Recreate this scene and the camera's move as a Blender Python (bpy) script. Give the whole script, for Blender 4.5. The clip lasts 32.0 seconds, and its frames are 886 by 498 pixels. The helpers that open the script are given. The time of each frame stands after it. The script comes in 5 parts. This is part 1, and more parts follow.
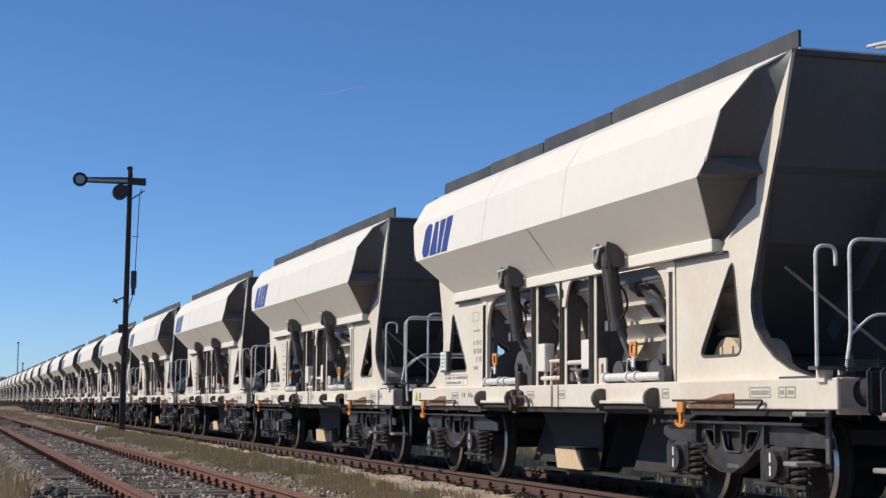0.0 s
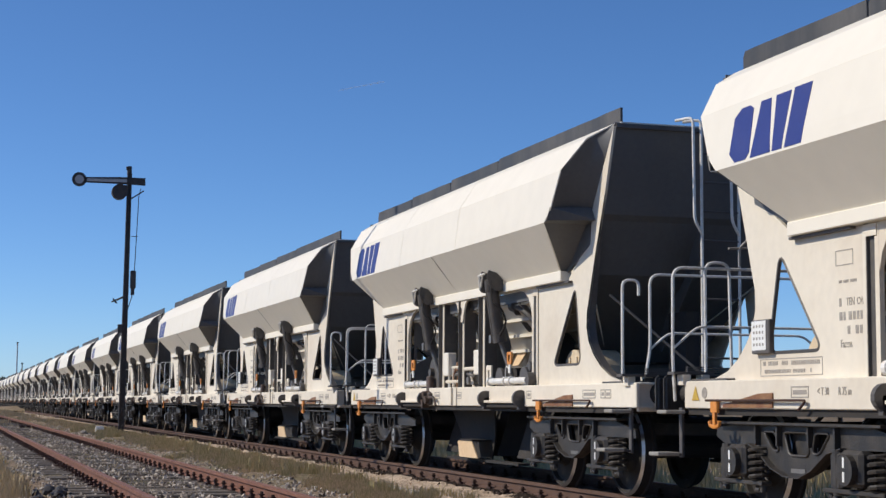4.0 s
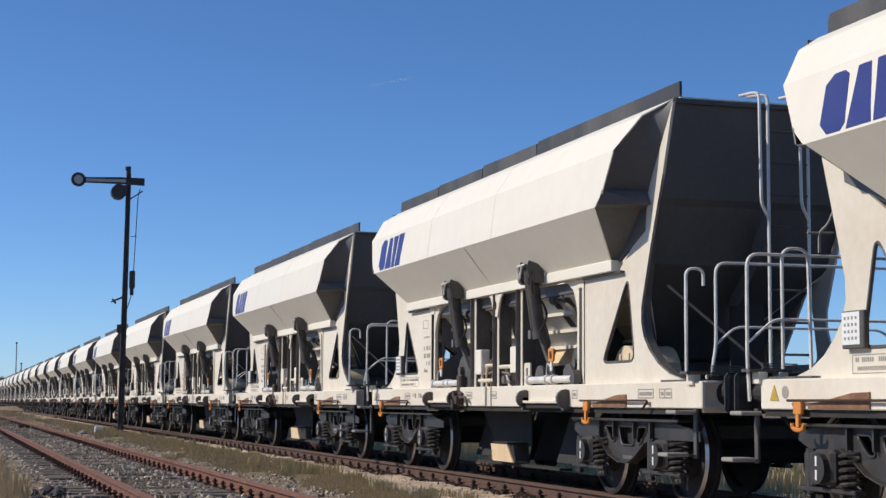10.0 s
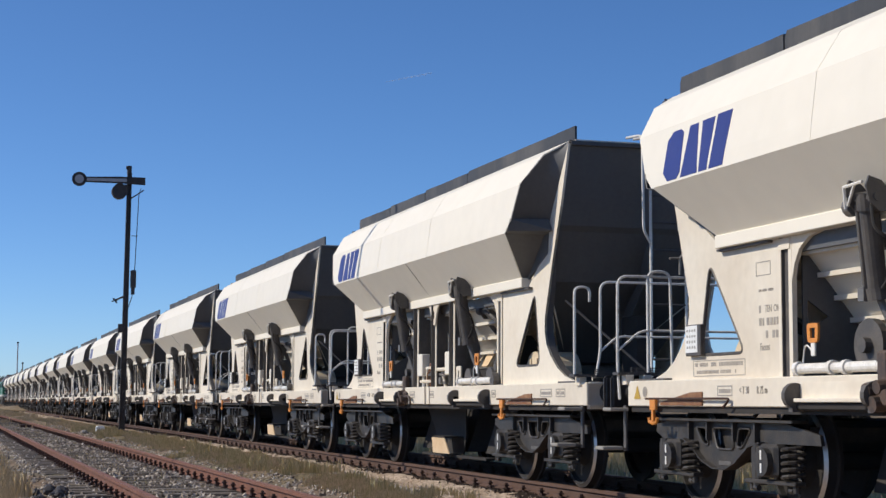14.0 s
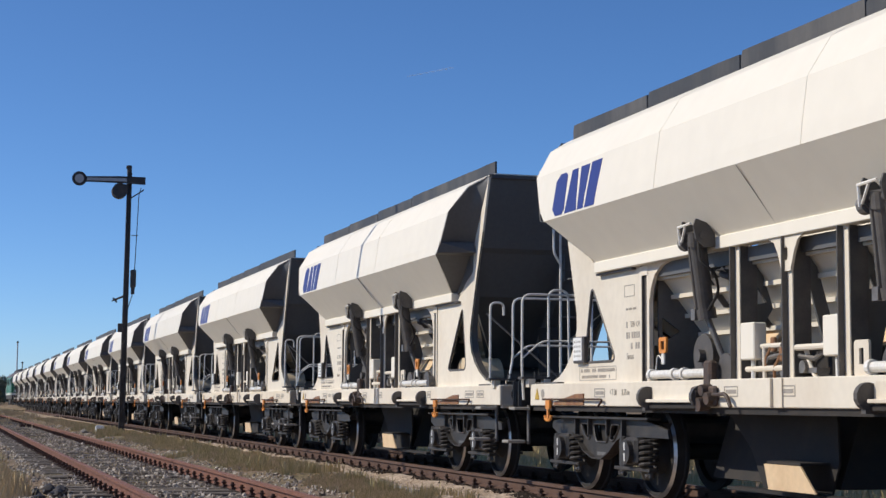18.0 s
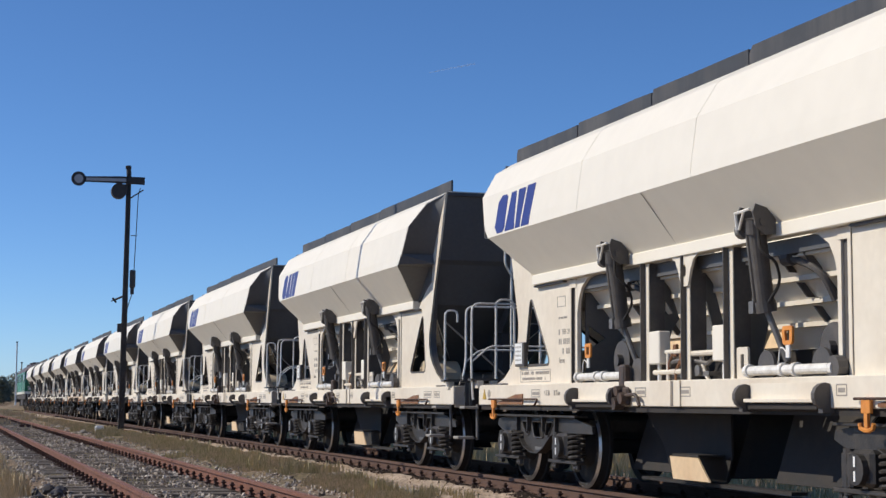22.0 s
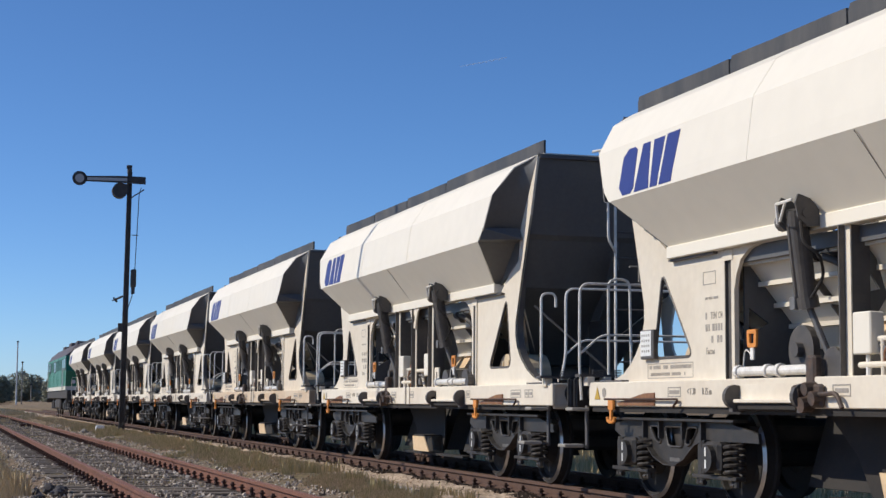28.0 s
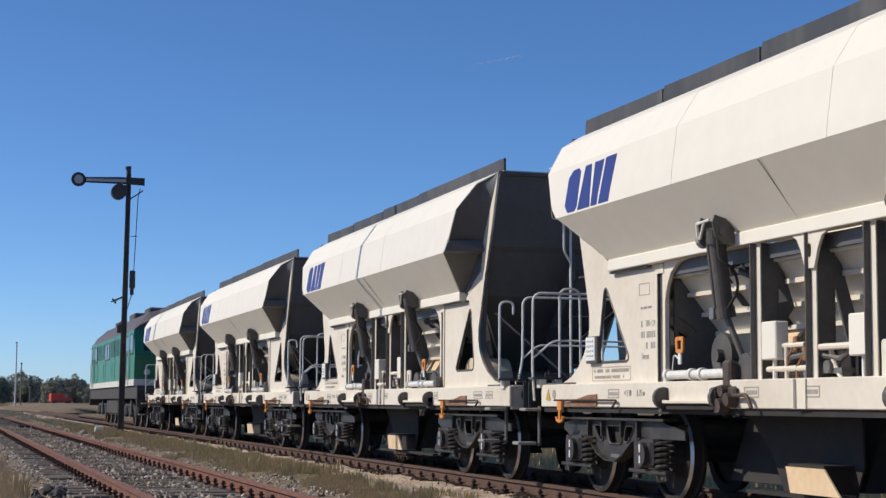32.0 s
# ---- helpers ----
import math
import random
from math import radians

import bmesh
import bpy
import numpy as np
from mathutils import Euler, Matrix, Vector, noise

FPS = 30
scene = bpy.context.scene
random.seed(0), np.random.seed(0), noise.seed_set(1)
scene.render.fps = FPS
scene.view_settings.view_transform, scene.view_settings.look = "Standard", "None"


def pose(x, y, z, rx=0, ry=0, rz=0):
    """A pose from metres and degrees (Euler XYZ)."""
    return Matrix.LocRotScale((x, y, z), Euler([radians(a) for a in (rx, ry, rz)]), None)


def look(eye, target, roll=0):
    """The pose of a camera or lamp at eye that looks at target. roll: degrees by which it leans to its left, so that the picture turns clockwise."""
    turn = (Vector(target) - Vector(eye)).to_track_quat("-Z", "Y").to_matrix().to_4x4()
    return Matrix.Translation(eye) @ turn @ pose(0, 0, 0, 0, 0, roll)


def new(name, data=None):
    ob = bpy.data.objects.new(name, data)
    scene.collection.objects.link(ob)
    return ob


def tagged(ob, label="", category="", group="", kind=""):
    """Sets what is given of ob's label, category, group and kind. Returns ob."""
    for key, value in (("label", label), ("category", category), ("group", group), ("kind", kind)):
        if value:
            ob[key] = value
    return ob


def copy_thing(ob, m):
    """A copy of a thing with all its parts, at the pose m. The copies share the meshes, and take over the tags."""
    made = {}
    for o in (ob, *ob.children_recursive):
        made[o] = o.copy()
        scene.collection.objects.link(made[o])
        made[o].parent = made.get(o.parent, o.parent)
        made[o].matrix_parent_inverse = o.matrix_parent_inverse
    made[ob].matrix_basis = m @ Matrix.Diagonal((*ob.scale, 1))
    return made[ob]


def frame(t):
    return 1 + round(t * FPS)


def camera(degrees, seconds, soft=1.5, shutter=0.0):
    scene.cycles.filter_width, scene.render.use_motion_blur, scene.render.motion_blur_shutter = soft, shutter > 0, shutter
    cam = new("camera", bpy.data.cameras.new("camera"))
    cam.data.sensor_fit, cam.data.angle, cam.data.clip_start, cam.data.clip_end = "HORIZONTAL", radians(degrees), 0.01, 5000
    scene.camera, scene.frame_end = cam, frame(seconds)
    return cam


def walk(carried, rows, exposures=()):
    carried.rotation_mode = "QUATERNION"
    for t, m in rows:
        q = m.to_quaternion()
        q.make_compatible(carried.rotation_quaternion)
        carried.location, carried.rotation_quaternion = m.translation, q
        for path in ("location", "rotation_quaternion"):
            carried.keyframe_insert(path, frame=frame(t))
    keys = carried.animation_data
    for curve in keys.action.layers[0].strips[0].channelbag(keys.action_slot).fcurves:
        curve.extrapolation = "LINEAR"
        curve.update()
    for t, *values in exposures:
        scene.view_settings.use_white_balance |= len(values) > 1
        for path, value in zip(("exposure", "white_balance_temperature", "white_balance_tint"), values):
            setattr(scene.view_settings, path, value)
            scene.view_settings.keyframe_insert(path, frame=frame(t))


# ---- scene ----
cam = camera(31.03, 32.0, soft=1.45)
EYE_H = 0.919

# hand-held sway: seconds, yaw and pitch offsets in degrees
def eye(yaw=0, pitch=0, roll=0):
    return pose(0, 0, EYE_H, 0, 0, -16.923 + yaw) @ pose(0, 0, 0, 90 + 5.533 + pitch) @ pose(0, 0, 0, 0, 0, 0.377 + roll)


walk(cam, [(t, eye(a, b, c)) for t, a, b, c in (
    (0, 0.028, 0.015, 0.032),
    (0.5, 0.035, -0.018, -0.018),
    (1, 0.003, 0.011, 0.050),
    (1.5, -0.014, 0.029, 0.090),
    (2, -0.011, 0.009, -0.012),
    (2.5, 0.025, 0.018, 0.056),
    (5.5, -0.017, 0.007, 0.003),
    (6, -0.019, 0.022, 0.042),
    (6.5, -0.031, 0.041, 0.037),
    (7, -0.001, 0.024, 0.051),
    (7.5, -0.010, 0.057, -0.023),
    (8, 0.009, -0.028, -0.079),
    (8.5, -0.002, -0.020, -0.078),
    (9, 0.009, 0.017, 0.052),
    (9.5, -0.036, 0.011, -0.013),
    (10, -0.025, 0.017, 0.028),
    (10.5, -0.027, 0.032, 0.005),
    (11, -0.019, 0.042, -0.031),
    (11.5, -0.023, -0.041, -0.016),
    (12, 0.039, -0.042, -0.020),
    (12.5, -0.070, 0.044, -0.058),
    (13, 0.013, 0.034, -0.067),
    (13.5, -0.009, 0.030, -0.006),
    (14, 0.009, -0.032, -0.106),
    (14.5, -0.003, -0.010, -0.056),
    (17, -0.051, -0.003, -0.065),
    (17.5, 0.052, -0.042, 0.053),
    (18, 0.008, -0.025, 0.001),
    (18.5, 0.057, -0.033, -0.008),
    (19, 0.010, -0.017, 0.039),
    (19.5, 0.032, -0.007, 0.052),
    (20, 0.032, 0.025, 0.083),
    (20.5, 0.034, -0.050, -0.004),
    (21, 0.008, -0.019, -0.062),
    (21.5, 0.001, 0.015, -0.045),
    (22, -0.013, -0.029, -0.043),
    (22.5, -0.038, 0.007, -0.033),
    (23, 0.041, -0.011, -0.021),
    (23.5, -0.003, -0.019, 0.022),
    (24, -0.031, 0.033, 0.057),
    (24.5, 0.013, 0.034, 0.094),
    (25, -0.013, -0.013, -0.048),
    (27.5, -0.028, 0.020, 0.050),
    (28, 0.015, -0.031, 0.028),
    (28.5, -0.000, 0.032, 0.069),
    (29, 0.013, -0.009, -0.008),
    (29.5, 0.001, 0.008, 0.012),
    (30, 0.022, -0.007, -0.026),
    (30.5, -0.017, 0.001, -0.031),
    (31, 0.010, -0.011, -0.038),
    (31.5, 0.024, -0.005, -0.011),
    (32, -0.019, 0.007, 0.008))])

# ---- light ----
SUN_EL, SUN_AZ = 37.0, 20.0      # height, and turn ahead of square to the track
to_sun = Vector((-math.cos(radians(SUN_EL)) * math.cos(radians(SUN_AZ)),
                 math.cos(radians(SUN_EL)) * math.sin(radians(SUN_AZ)), math.sin(radians(SUN_EL))))
world = bpy.data.worlds.new("world")
scene.world = world
world.use_nodes = True
wn = world.node_tree
sky = wn.nodes.new("ShaderNodeTexSky")
sky.sky_type, sky.sun_disc = "NISHITA", False
sky.sun_elevation = radians(SUN_EL)
sky.sun_rotation = math.atan2(to_sun.x, to_sun.y)
sky.altitude, sky.air_density, sky.dust_density, sky.ozone_density = 0, 0.62, 0.22, 8.0
bg = wn.nodes["Background"]
tone = wn.nodes.new("ShaderNodeHueSaturation")
tone.inputs["Saturation"].default_value, tone.inputs["Value"].default_value = 1.05, 1.0
wn.links.new(sky.outputs[0], tone.inputs["Color"])
wn.links.new(tone.outputs[0], bg.inputs[0])
bg.inputs[1].default_value = 0.132
sun = new("sun", bpy.data.lights.new("sun", "SUN"))
sun.data.energy, sun.data.angle, sun.data.color = 3.9, radians(0.53), (1, 0.91, 0.77)
sun.matrix_basis = look(to_sun * 50, (0, 0, 0))
scene.view_settings.exposure = 0.0


# ---- materials ----
def mat(name, base, rough=0.6, metal=0.0, second=None, scale=6.0, amount=0.5, fine=60.0, bump=0.15, streak=False, vary=0.05, dist=0.01, grain=0.3):
    """A paint, metal or earth: two colours mixed by noise, fine grain, bump, and a little change from object to object."""
    m = bpy.data.materials.new(name)
    m.use_nodes = True
    n, l = m.node_tree.nodes, m.node_tree.links
    b = n["Principled BSDF"]
    co = n.new("ShaderNodeTexCoord")
    mp = n.new("ShaderNodeMapping")
    l.new(co.outputs["Object"], mp.inputs[0])
    if streak:
        mp.inputs["Scale"].default_value = (1, 1, 0.12)
    inf = n.new("ShaderNodeObjectInfo")
    add = n.new("ShaderNodeVectorMath")
    add.operation = "MULTIPLY_ADD"
    l.new(inf.outputs["Random"], add.inputs[0])
    add.inputs[1].default_value = (37, 19, 53)
    l.new(mp.outputs[0], add.inputs[2])
    big = n.new("ShaderNodeTexNoise")
    big.inputs["Scale"].default_value, big.inputs["Detail"].default_value, big.inputs["Roughness"].default_value = scale, 6, 0.65
    l.new(add.outputs[0], big.inputs["Vector"])
    small = n.new("ShaderNodeTexNoise")
    small.inputs["Scale"].default_value, small.inputs["Detail"].default_value = fine, 4
    l.new(co.outputs["Object"], small.inputs["Vector"])
    ramp = n.new("ShaderNodeMapRange")
    ramp.inputs["From Min"].default_value, ramp.inputs["From Max"].default_value = 0.42, 0.72
    ramp.inputs["To Max"].default_value = amount
    l.new(big.outputs[0], ramp.inputs[0])
    mix = n.new("ShaderNodeMix")
    mix.data_type = "RGBA"
    second = second or tuple(c * 0.6 for c in base)
    mix.inputs[6].default_value, mix.inputs[7].default_value = (*base, 1), (*second, 1)
    l.new(ramp.outputs[0], mix.inputs[0])
    hsv = n.new("ShaderNodeHueSaturation")
    l.new(mix.outputs[2], hsv.inputs["Color"])
    val = n.new("ShaderNodeMath")
    val.operation = "MULTIPLY_ADD"
    l.new(small.outputs[0], val.inputs[0])
    val.inputs[1].default_value = grain
    val2 = n.new("ShaderNodeMath")
    val2.operation = "MULTIPLY_ADD"
    l.new(inf.outputs["Random"], val2.inputs[0])
    val2.inputs[1].default_value, val2.inputs[2].default_value = 2 * vary, 1 - grain / 2 - vary
    l.new(val2.outputs[0], val.inputs[2])
    l.new(val.outputs[0], hsv.inputs["Value"])
    l.new(hsv.outputs[0], b.inputs["Base Color"])
    rr = n.new("ShaderNodeMapRange")
    rr.inputs["To Min"].default_value, rr.inputs["To Max"].default_value = max(0, rough - 0.12), min(1, rough + 0.15)
    l.new(big.outputs[0], rr.inputs[0])
    l.new(rr.outputs[0], b.inputs["Roughness"])
    b.inputs["Metallic"].default_value = metal
    if bump:
        bp = n.new("ShaderNodeBump")
        bp.inputs["Strength"].default_value, bp.inputs["Distance"].default_value = bump, dist
        l.new(small.outputs[0], bp.inputs["Height"])
        l.new(bp.outputs[0], b.inputs["Normal"])
    return m


IVORY = mat("ivory_paint", (0.81, 0.76, 0.655), 0.5, second=(0.76, 0.705, 0.595), scale=0.25, amount=0.10, fine=4, bump=0.0, streak=True, vary=0.02, grain=0.10)
IVORY_DIRTY = mat("dusty_ivory_paint", (0.76, 0.695, 0.58), 0.55, second=(0.52, 0.42, 0.31), scale=0.7, amount=0.48, fine=12, bump=0.02, streak=False, vary=0.04, grain=0.16)
ANTHRACITE = mat("anthracite_paint", (0.103, 0.104, 0.106), 0.5, second=(0.15, 0.146, 0.14), scale=1.2, amount=0.5, fine=20, bump=0.06, streak=True)
COAMING = mat("weathered_grey_steel", (0.042, 0.043, 0.046), 0.6, second=(0.16, 0.15, 0.14), scale=1.6, amount=0.55, fine=18, bump=0.1, streak=True)
GREY = mat("dark_grey_steel", (0.075, 0.07, 0.068), 0.55, second=(0.16, 0.14, 0.12), scale=5, amount=0.6)
STEEL = mat("worn_grey_steel", (0.20, 0.19, 0.18), 0.45, 0.3, second=(0.10, 0.085, 0.07), scale=6, amount=0.7)
BLACK = mat("oily_black_steel", (0.021, 0.019, 0.018), 0.8, second=(0.05, 0.04, 0.034), scale=5, amount=0.7)
WHEEL = mat("black_greasy_wheel", (0.020, 0.018, 0.017), 0.85, second=(0.04, 0.033, 0.028), scale=6, amount=0.6)
BOGIE = mat("dusty_bogie_steel", (0.030, 0.027, 0.025), 0.5, second=(0.070, 0.060, 0.050), scale=7, amount=0.8, bump=0.3)
BRIGHT = mat("polished_wheel_steel", (0.62, 0.61, 0.60), 0.40, 1.0, second=(0.4, 0.37, 0.33), scale=8, amount=0.4)
RAILPIPE = mat("light_grey_pipe_paint", (0.84, 0.82, 0.77), 0.3, 0.0, second=(0.42, 0.39, 0.34), scale=9, amount=0.5)
ORANGE = mat("orange_paint", (0.70, 0.27, 0.05), 0.5, second=(0.42, 0.15, 0.04), scale=12, amount=0.5)
BROWN = mat("rust_brown_paint", (0.20, 0.085, 0.04), 0.65, second=(0.42, 0.25, 0.12), scale=7, amount=0.7)
BLUE = mat("deep_blue_paint", (0.022, 0.036, 0.20), 0.45, second=(0.034, 0.054, 0.23), scale=6, amount=0.3, bump=0)
INK = mat("grey_stencil_paint", (0.30, 0.27, 0.235), 0.6, second=(0.5, 0.46, 0.4), scale=20, amount=0.6, bump=0)
YELLOW = mat("dull_yellow_sign", (0.55, 0.36, 0.05), 0.5, second=(0.35, 0.22, 0.05), bump=0)
WHITE = mat("white_sign_enamel", (0.82, 0.82, 0.80), 0.35, second=(0.65, 0.64, 0.6), bump=0)
RUST = mat("rusty_rail_steel", (0.19, 0.080, 0.050), 0.85, 0.0, second=(0.10, 0.05, 0.036), scale=4, amount=0.8, fine=80, bump=0.4)
RAILTOP = mat("worn_rail_head", (0.25, 0.115, 0.075), 0.7, 0.1, second=(0.14, 0.07, 0.052), scale=3, amount=0.7, fine=90)
BROWNRAIL = mat("brown_main_rail_steel", (0.115, 0.062, 0.042), 0.85, second=(0.07, 0.04, 0.03), scale=4, amount=0.8, fine=80, bump=0.4)
BROWNHEAD = mat("worn_brown_rail_head", (0.17, 0.10, 0.07), 0.65, 0.1, second=(0.11, 0.065, 0.048), scale=3, amount=0.7, fine=90)
CHAIR = mat("dark_rusty_iron", (0.05, 0.026, 0.02), 0.85, second=(0.10, 0.05, 0.03), scale=9, amount=0.7)
SLEEPER = mat("weathered_sleeper_wood", (0.15, 0.125, 0.10), 0.9, second=(0.075, 0.058, 0.045), scale=5, amount=0.8, fine=45, bump=0.6, vary=0.15)
STONE = mat("ballast_stone", (0.25, 0.22, 0.185), 0.9, second=(0.40, 0.37, 0.33), scale=5, amount=0.7, fine=40, bump=0.4)
SIGNAL = mat("dark_lattice_paint", (0.035, 0.032, 0.035), 0.6, second=(0.075, 0.06, 0.05), scale=5, amount=0.7)
SIGNALWHITE = mat("greyed_white_enamel", (0.42, 0.43, 0.45), 0.5, second=(0.3, 0.3, 0.31), scale=4, amount=0.5)
GREEN = mat("locomotive_green_paint", (0.02, 0.19, 0.10), 0.35, second=(0.03, 0.15, 0.085), scale=2, amount=0.5, bump=0.04)
DARKGREEN = mat("shadow_green_grille", (0.012, 0.075, 0.05), 0.5, second=(0.01, 0.05, 0.035), bump=0.1)
CREAM = mat("cream_stripe_paint", (0.74, 0.70, 0.60), 0.45, second=(0.55, 0.50, 0.4), scale=3, amount=0.5)
ROOF = mat("dark_violet_grey_roof", (0.075, 0.062, 0.068), 0.6, second=(0.12, 0.10, 0.10), scale=2, amount=0.6)
FRAMEGREY = mat("dusty_underframe_grey", (0.058, 0.052, 0.048), 0.75, second=(0.035, 0.03, 0.028), scale=3, amount=0.7)
RED = mat("orange_red_tarpaulin", (0.72, 0.075, 0.035), 0.5, second=(0.55, 0.06, 0.03), scale=1.5, amount=0.5, bump=0.1)
BARK = mat("grey_brown_bark", (0.10, 0.08, 0.06), 0.9, scale=5, bump=0.5)
WOODPOLE = mat("silvered_wood_pole", (0.30, 0.27, 0.23), 0.85, scale=3, bump=0.3)
PALE = mat("pale_painted_steel", (0.68, 0.68, 0.66), 0.5, scale=3)


def glass(name, tint, rough=0.05):
    m = bpy.data.materials.new(name)
    m.use_nodes = True
    b = m.node_tree.nodes["Principled BSDF"]
    b.inputs["Base Color"].default_value, b.inputs["Roughness"].default_value = (*tint, 1), rough
    b.inputs["Specular IOR Level"].default_value = 0.8
    return m


GLASS = glass("dark_cab_glass", (0.02, 0.025, 0.03))


def leafmat(name, a, c, per_island=True):
    m = bpy.data.materials.new(name)
    m.use_nodes = True
    n, l = m.node_tree.nodes, m.node_tree.links
    b = n["Principled BSDF"]
    g = n.new("ShaderNodeNewGeometry")
    mix = n.new("ShaderNodeMix")
    mix.data_type = "RGBA"
    mix.inputs[6].default_value, mix.inputs[7].default_value = (*a, 1), (*c, 1)
    l.new(g.outputs["Random Per Island"], mix.inputs[0])
    l.new(mix.outputs[2], b.inputs["Base Color"])
    b.inputs["Roughness"].default_value = 0.75
    b.inputs["Specular IOR Level"].default_value = 0.2
    return m


STEPGREY = mat("grey_step_plate", (0.30, 0.285, 0.26), 0.6, second=(0.20, 0.18, 0.15), scale=6, amount=0.6)
FLAP = mat("yellowed_wear_plate", (0.70, 0.52, 0.32), 0.6, second=(0.56, 0.38, 0.22), scale=2.5, amount=0.6, fine=14, bump=0.05)
VALVE = mat("oily_valve_iron", (0.055, 0.042, 0.036), 0.6, second=(0.17, 0.10, 0.065), scale=14, amount=0.7, bump=0.3)
TANKCREAM = mat("yellowed_tank_paint", (0.70, 0.57, 0.39), 0.6, second=(0.52, 0.40, 0.26), scale=3, amount=0.6, fine=20, bump=0.05)
# far foliage: distance haze is mixed into both leaf colours, hence so pale
LEAF = leafmat("hazed_autumn_green_leaf", (0.26, 0.265, 0.20), (0.35, 0.34, 0.26))
LEAFDARK = leafmat("hazed_dark_green_leaf", (0.17, 0.19, 0.145), (0.24, 0.25, 0.19))
STRAW = leafmat("dry_grass_blade", (0.76, 0.60, 0.37), (0.48, 0.37, 0.21))
STRAWGREEN = leafmat("greenish_grass_blade", (0.40, 0.335, 0.16), (0.70, 0.56, 0.33))
STONES = leafmat("mixed_ballast_stones", (0.12, 0.09, 0.066), (0.66, 0.58, 0.49))
# brown stones darkened: the shade under the wagons is in this colour
BROWNSTONES = leafmat("shade_darkened_brown_stones", (0.03, 0.021, 0.016), (0.11, 0.076, 0.054))
TANSTONES = leafmat("tan_gravel_stones", (0.38, 0.28, 0.20), (0.66, 0.53, 0.41))


# ---- building helpers ----
def part(name, bm, material, parent=None, label="", smooth=False):
    me = bpy.data.meshes.new(name)
    bm.normal_update()
    bm.to_mesh(me)
    bm.free()
    for mm in (material if isinstance(material, (list, tuple)) else [material]):
        me.materials.append(mm)
    if smooth:
        me.polygons.foreach_set("use_smooth", [True] * len(me.polygons))
    ob = new(name, me)
    if parent:
        ob.parent = parent
    if label:
        ob["label"] = label
    return ob


def shared(name, source, parent, m):
    ob = new(name, source.data)
    ob.parent = parent
    ob.matrix_basis = m
    return ob


def box(bm, x0, x1, y0, y1, z0, z1, bev=0.0):
    r = bmesh.ops.create_cube(bm, size=1, matrix=Matrix.LocRotScale(
        ((x0 + x1) / 2, (y0 + y1) / 2, (z0 + z1) / 2), None, (abs(x1 - x0), abs(y1 - y0), abs(z1 - z0))))
    if bev:
        es = list({e for v in r["verts"] for e in v.link_edges})
        bmesh.ops.bevel(bm, geom=es, offset=bev, segments=1, affect="EDGES")
    return bm


def rod(bm, a, b, r, n=10, r2=None, caps=True):
    a, b = Vector(a), Vector(b)
    d = b - a
    m = Matrix.Translation((a + b) / 2) @ d.to_track_quat("Z", "Y").to_matrix().to_4x4()
    bmesh.ops.create_cone(bm, cap_ends=caps, segments=n, radius1=r, radius2=r if r2 is None else r2, depth=d.length, matrix=m)
    return bm


def tube(bm, pts, r, n=8):
    """A bent pipe through the points, one ring a point."""
    pts = [Vector(q) for q in pts]
    rings = []
    up = Vector((0.123, 0.31, 0.94)).normalized()
    for i, q in enumerate(pts):
        d = (pts[min(i + 1, len(pts) - 1)] - pts[max(i - 1, 0)]).normalized()
        s = d.cross(up)
        if s.length < 0.05:
            s = d.cross(Vector((1, 0, 0)))
        s.normalize()
        w = s.cross(d)
        rings.append([bm.verts.new(q + s * (r * math.cos(2 * math.pi * k / n)) + w * (r * math.sin(2 * math.pi * k / n))) for k in range(n)])
        up = w
    for a, b in zip(rings, rings[1:]):
        for k in range(n):
            bm.faces.new((a[k], a[(k + 1) % n], b[(k + 1) % n], b[k]))
    bm.faces.new(rings[0][::-1])
    bm.faces.new(rings[-1])
    return bm


def rounded(pts, r=0.1, n=4):
    """Way points of a pipe with its corners rounded."""
    pts = [Vector(q) for q in pts]
    out = [pts[0]]
    for a, c, b in zip(pts, pts[1:], pts[2:]):
        ra = min(r, (a - c).length * 0.45, (b - c).length * 0.45)
        p0, p1 = c + (a - c).normalized() * ra, c + (b - c).normalized() * ra
        for k in range(n + 1):
            f = k / n
            out.append(p0 * (1 - f) ** 2 + c * 2 * f * (1 - f) + p1 * f * f)
    return out + [pts[-1]]


def slab(bm, outline, holes, x0, x1):
    """A plate in the y-z plane, with holes, from x0 to x1."""
    tmp = bmesh.new()
    for loop in [outline, *holes]:
        vs = [tmp.verts.new((x0, y, z)) for y, z in loop]
        for a, b in zip(vs, vs[1:] + vs[:1]):
            tmp.edges.new((a, b))
    bmesh.ops.triangle_fill(tmp, edges=tmp.edges[:], use_beauty=True)
    r = bmesh.ops.extrude_face_region(tmp, geom=tmp.faces[:])
    bmesh.ops.translate(tmp, vec=(x1 - x0, 0, 0), verts=[v for v in r["geom"] if isinstance(v, bmesh.types.BMVert)])
    bmesh.ops.recalc_face_normals(tmp, faces=tmp.faces[:])
    me = bpy.data.meshes.new("tmp")
    tmp.to_mesh(me)
    tmp.free()
    bm.from_mesh(me)
    bpy.data.meshes.remove(me)
    return bm


def smooth_loop(pts, n=4, r=0.12):
    """A closed outline with rounded corners."""
    out, k = [], len(pts)
    for i in range(k):
        a, c, b = Vector(pts[i - 1]), Vector(pts[i]), Vector(pts[(i + 1) % k])
        ra = min(r, (a - c).length * 0.45, (b - c).length * 0.45)
        p0, p1 = c + (a - c).normalized() * ra, c + (b - c).normalized() * ra
        for j in range(n + 1):
            f = j / n
            q = p0 * (1 - f) ** 2 + c * 2 * f * (1 - f) + p1 * f * f
            out.append((q.x, q.y))
    return out


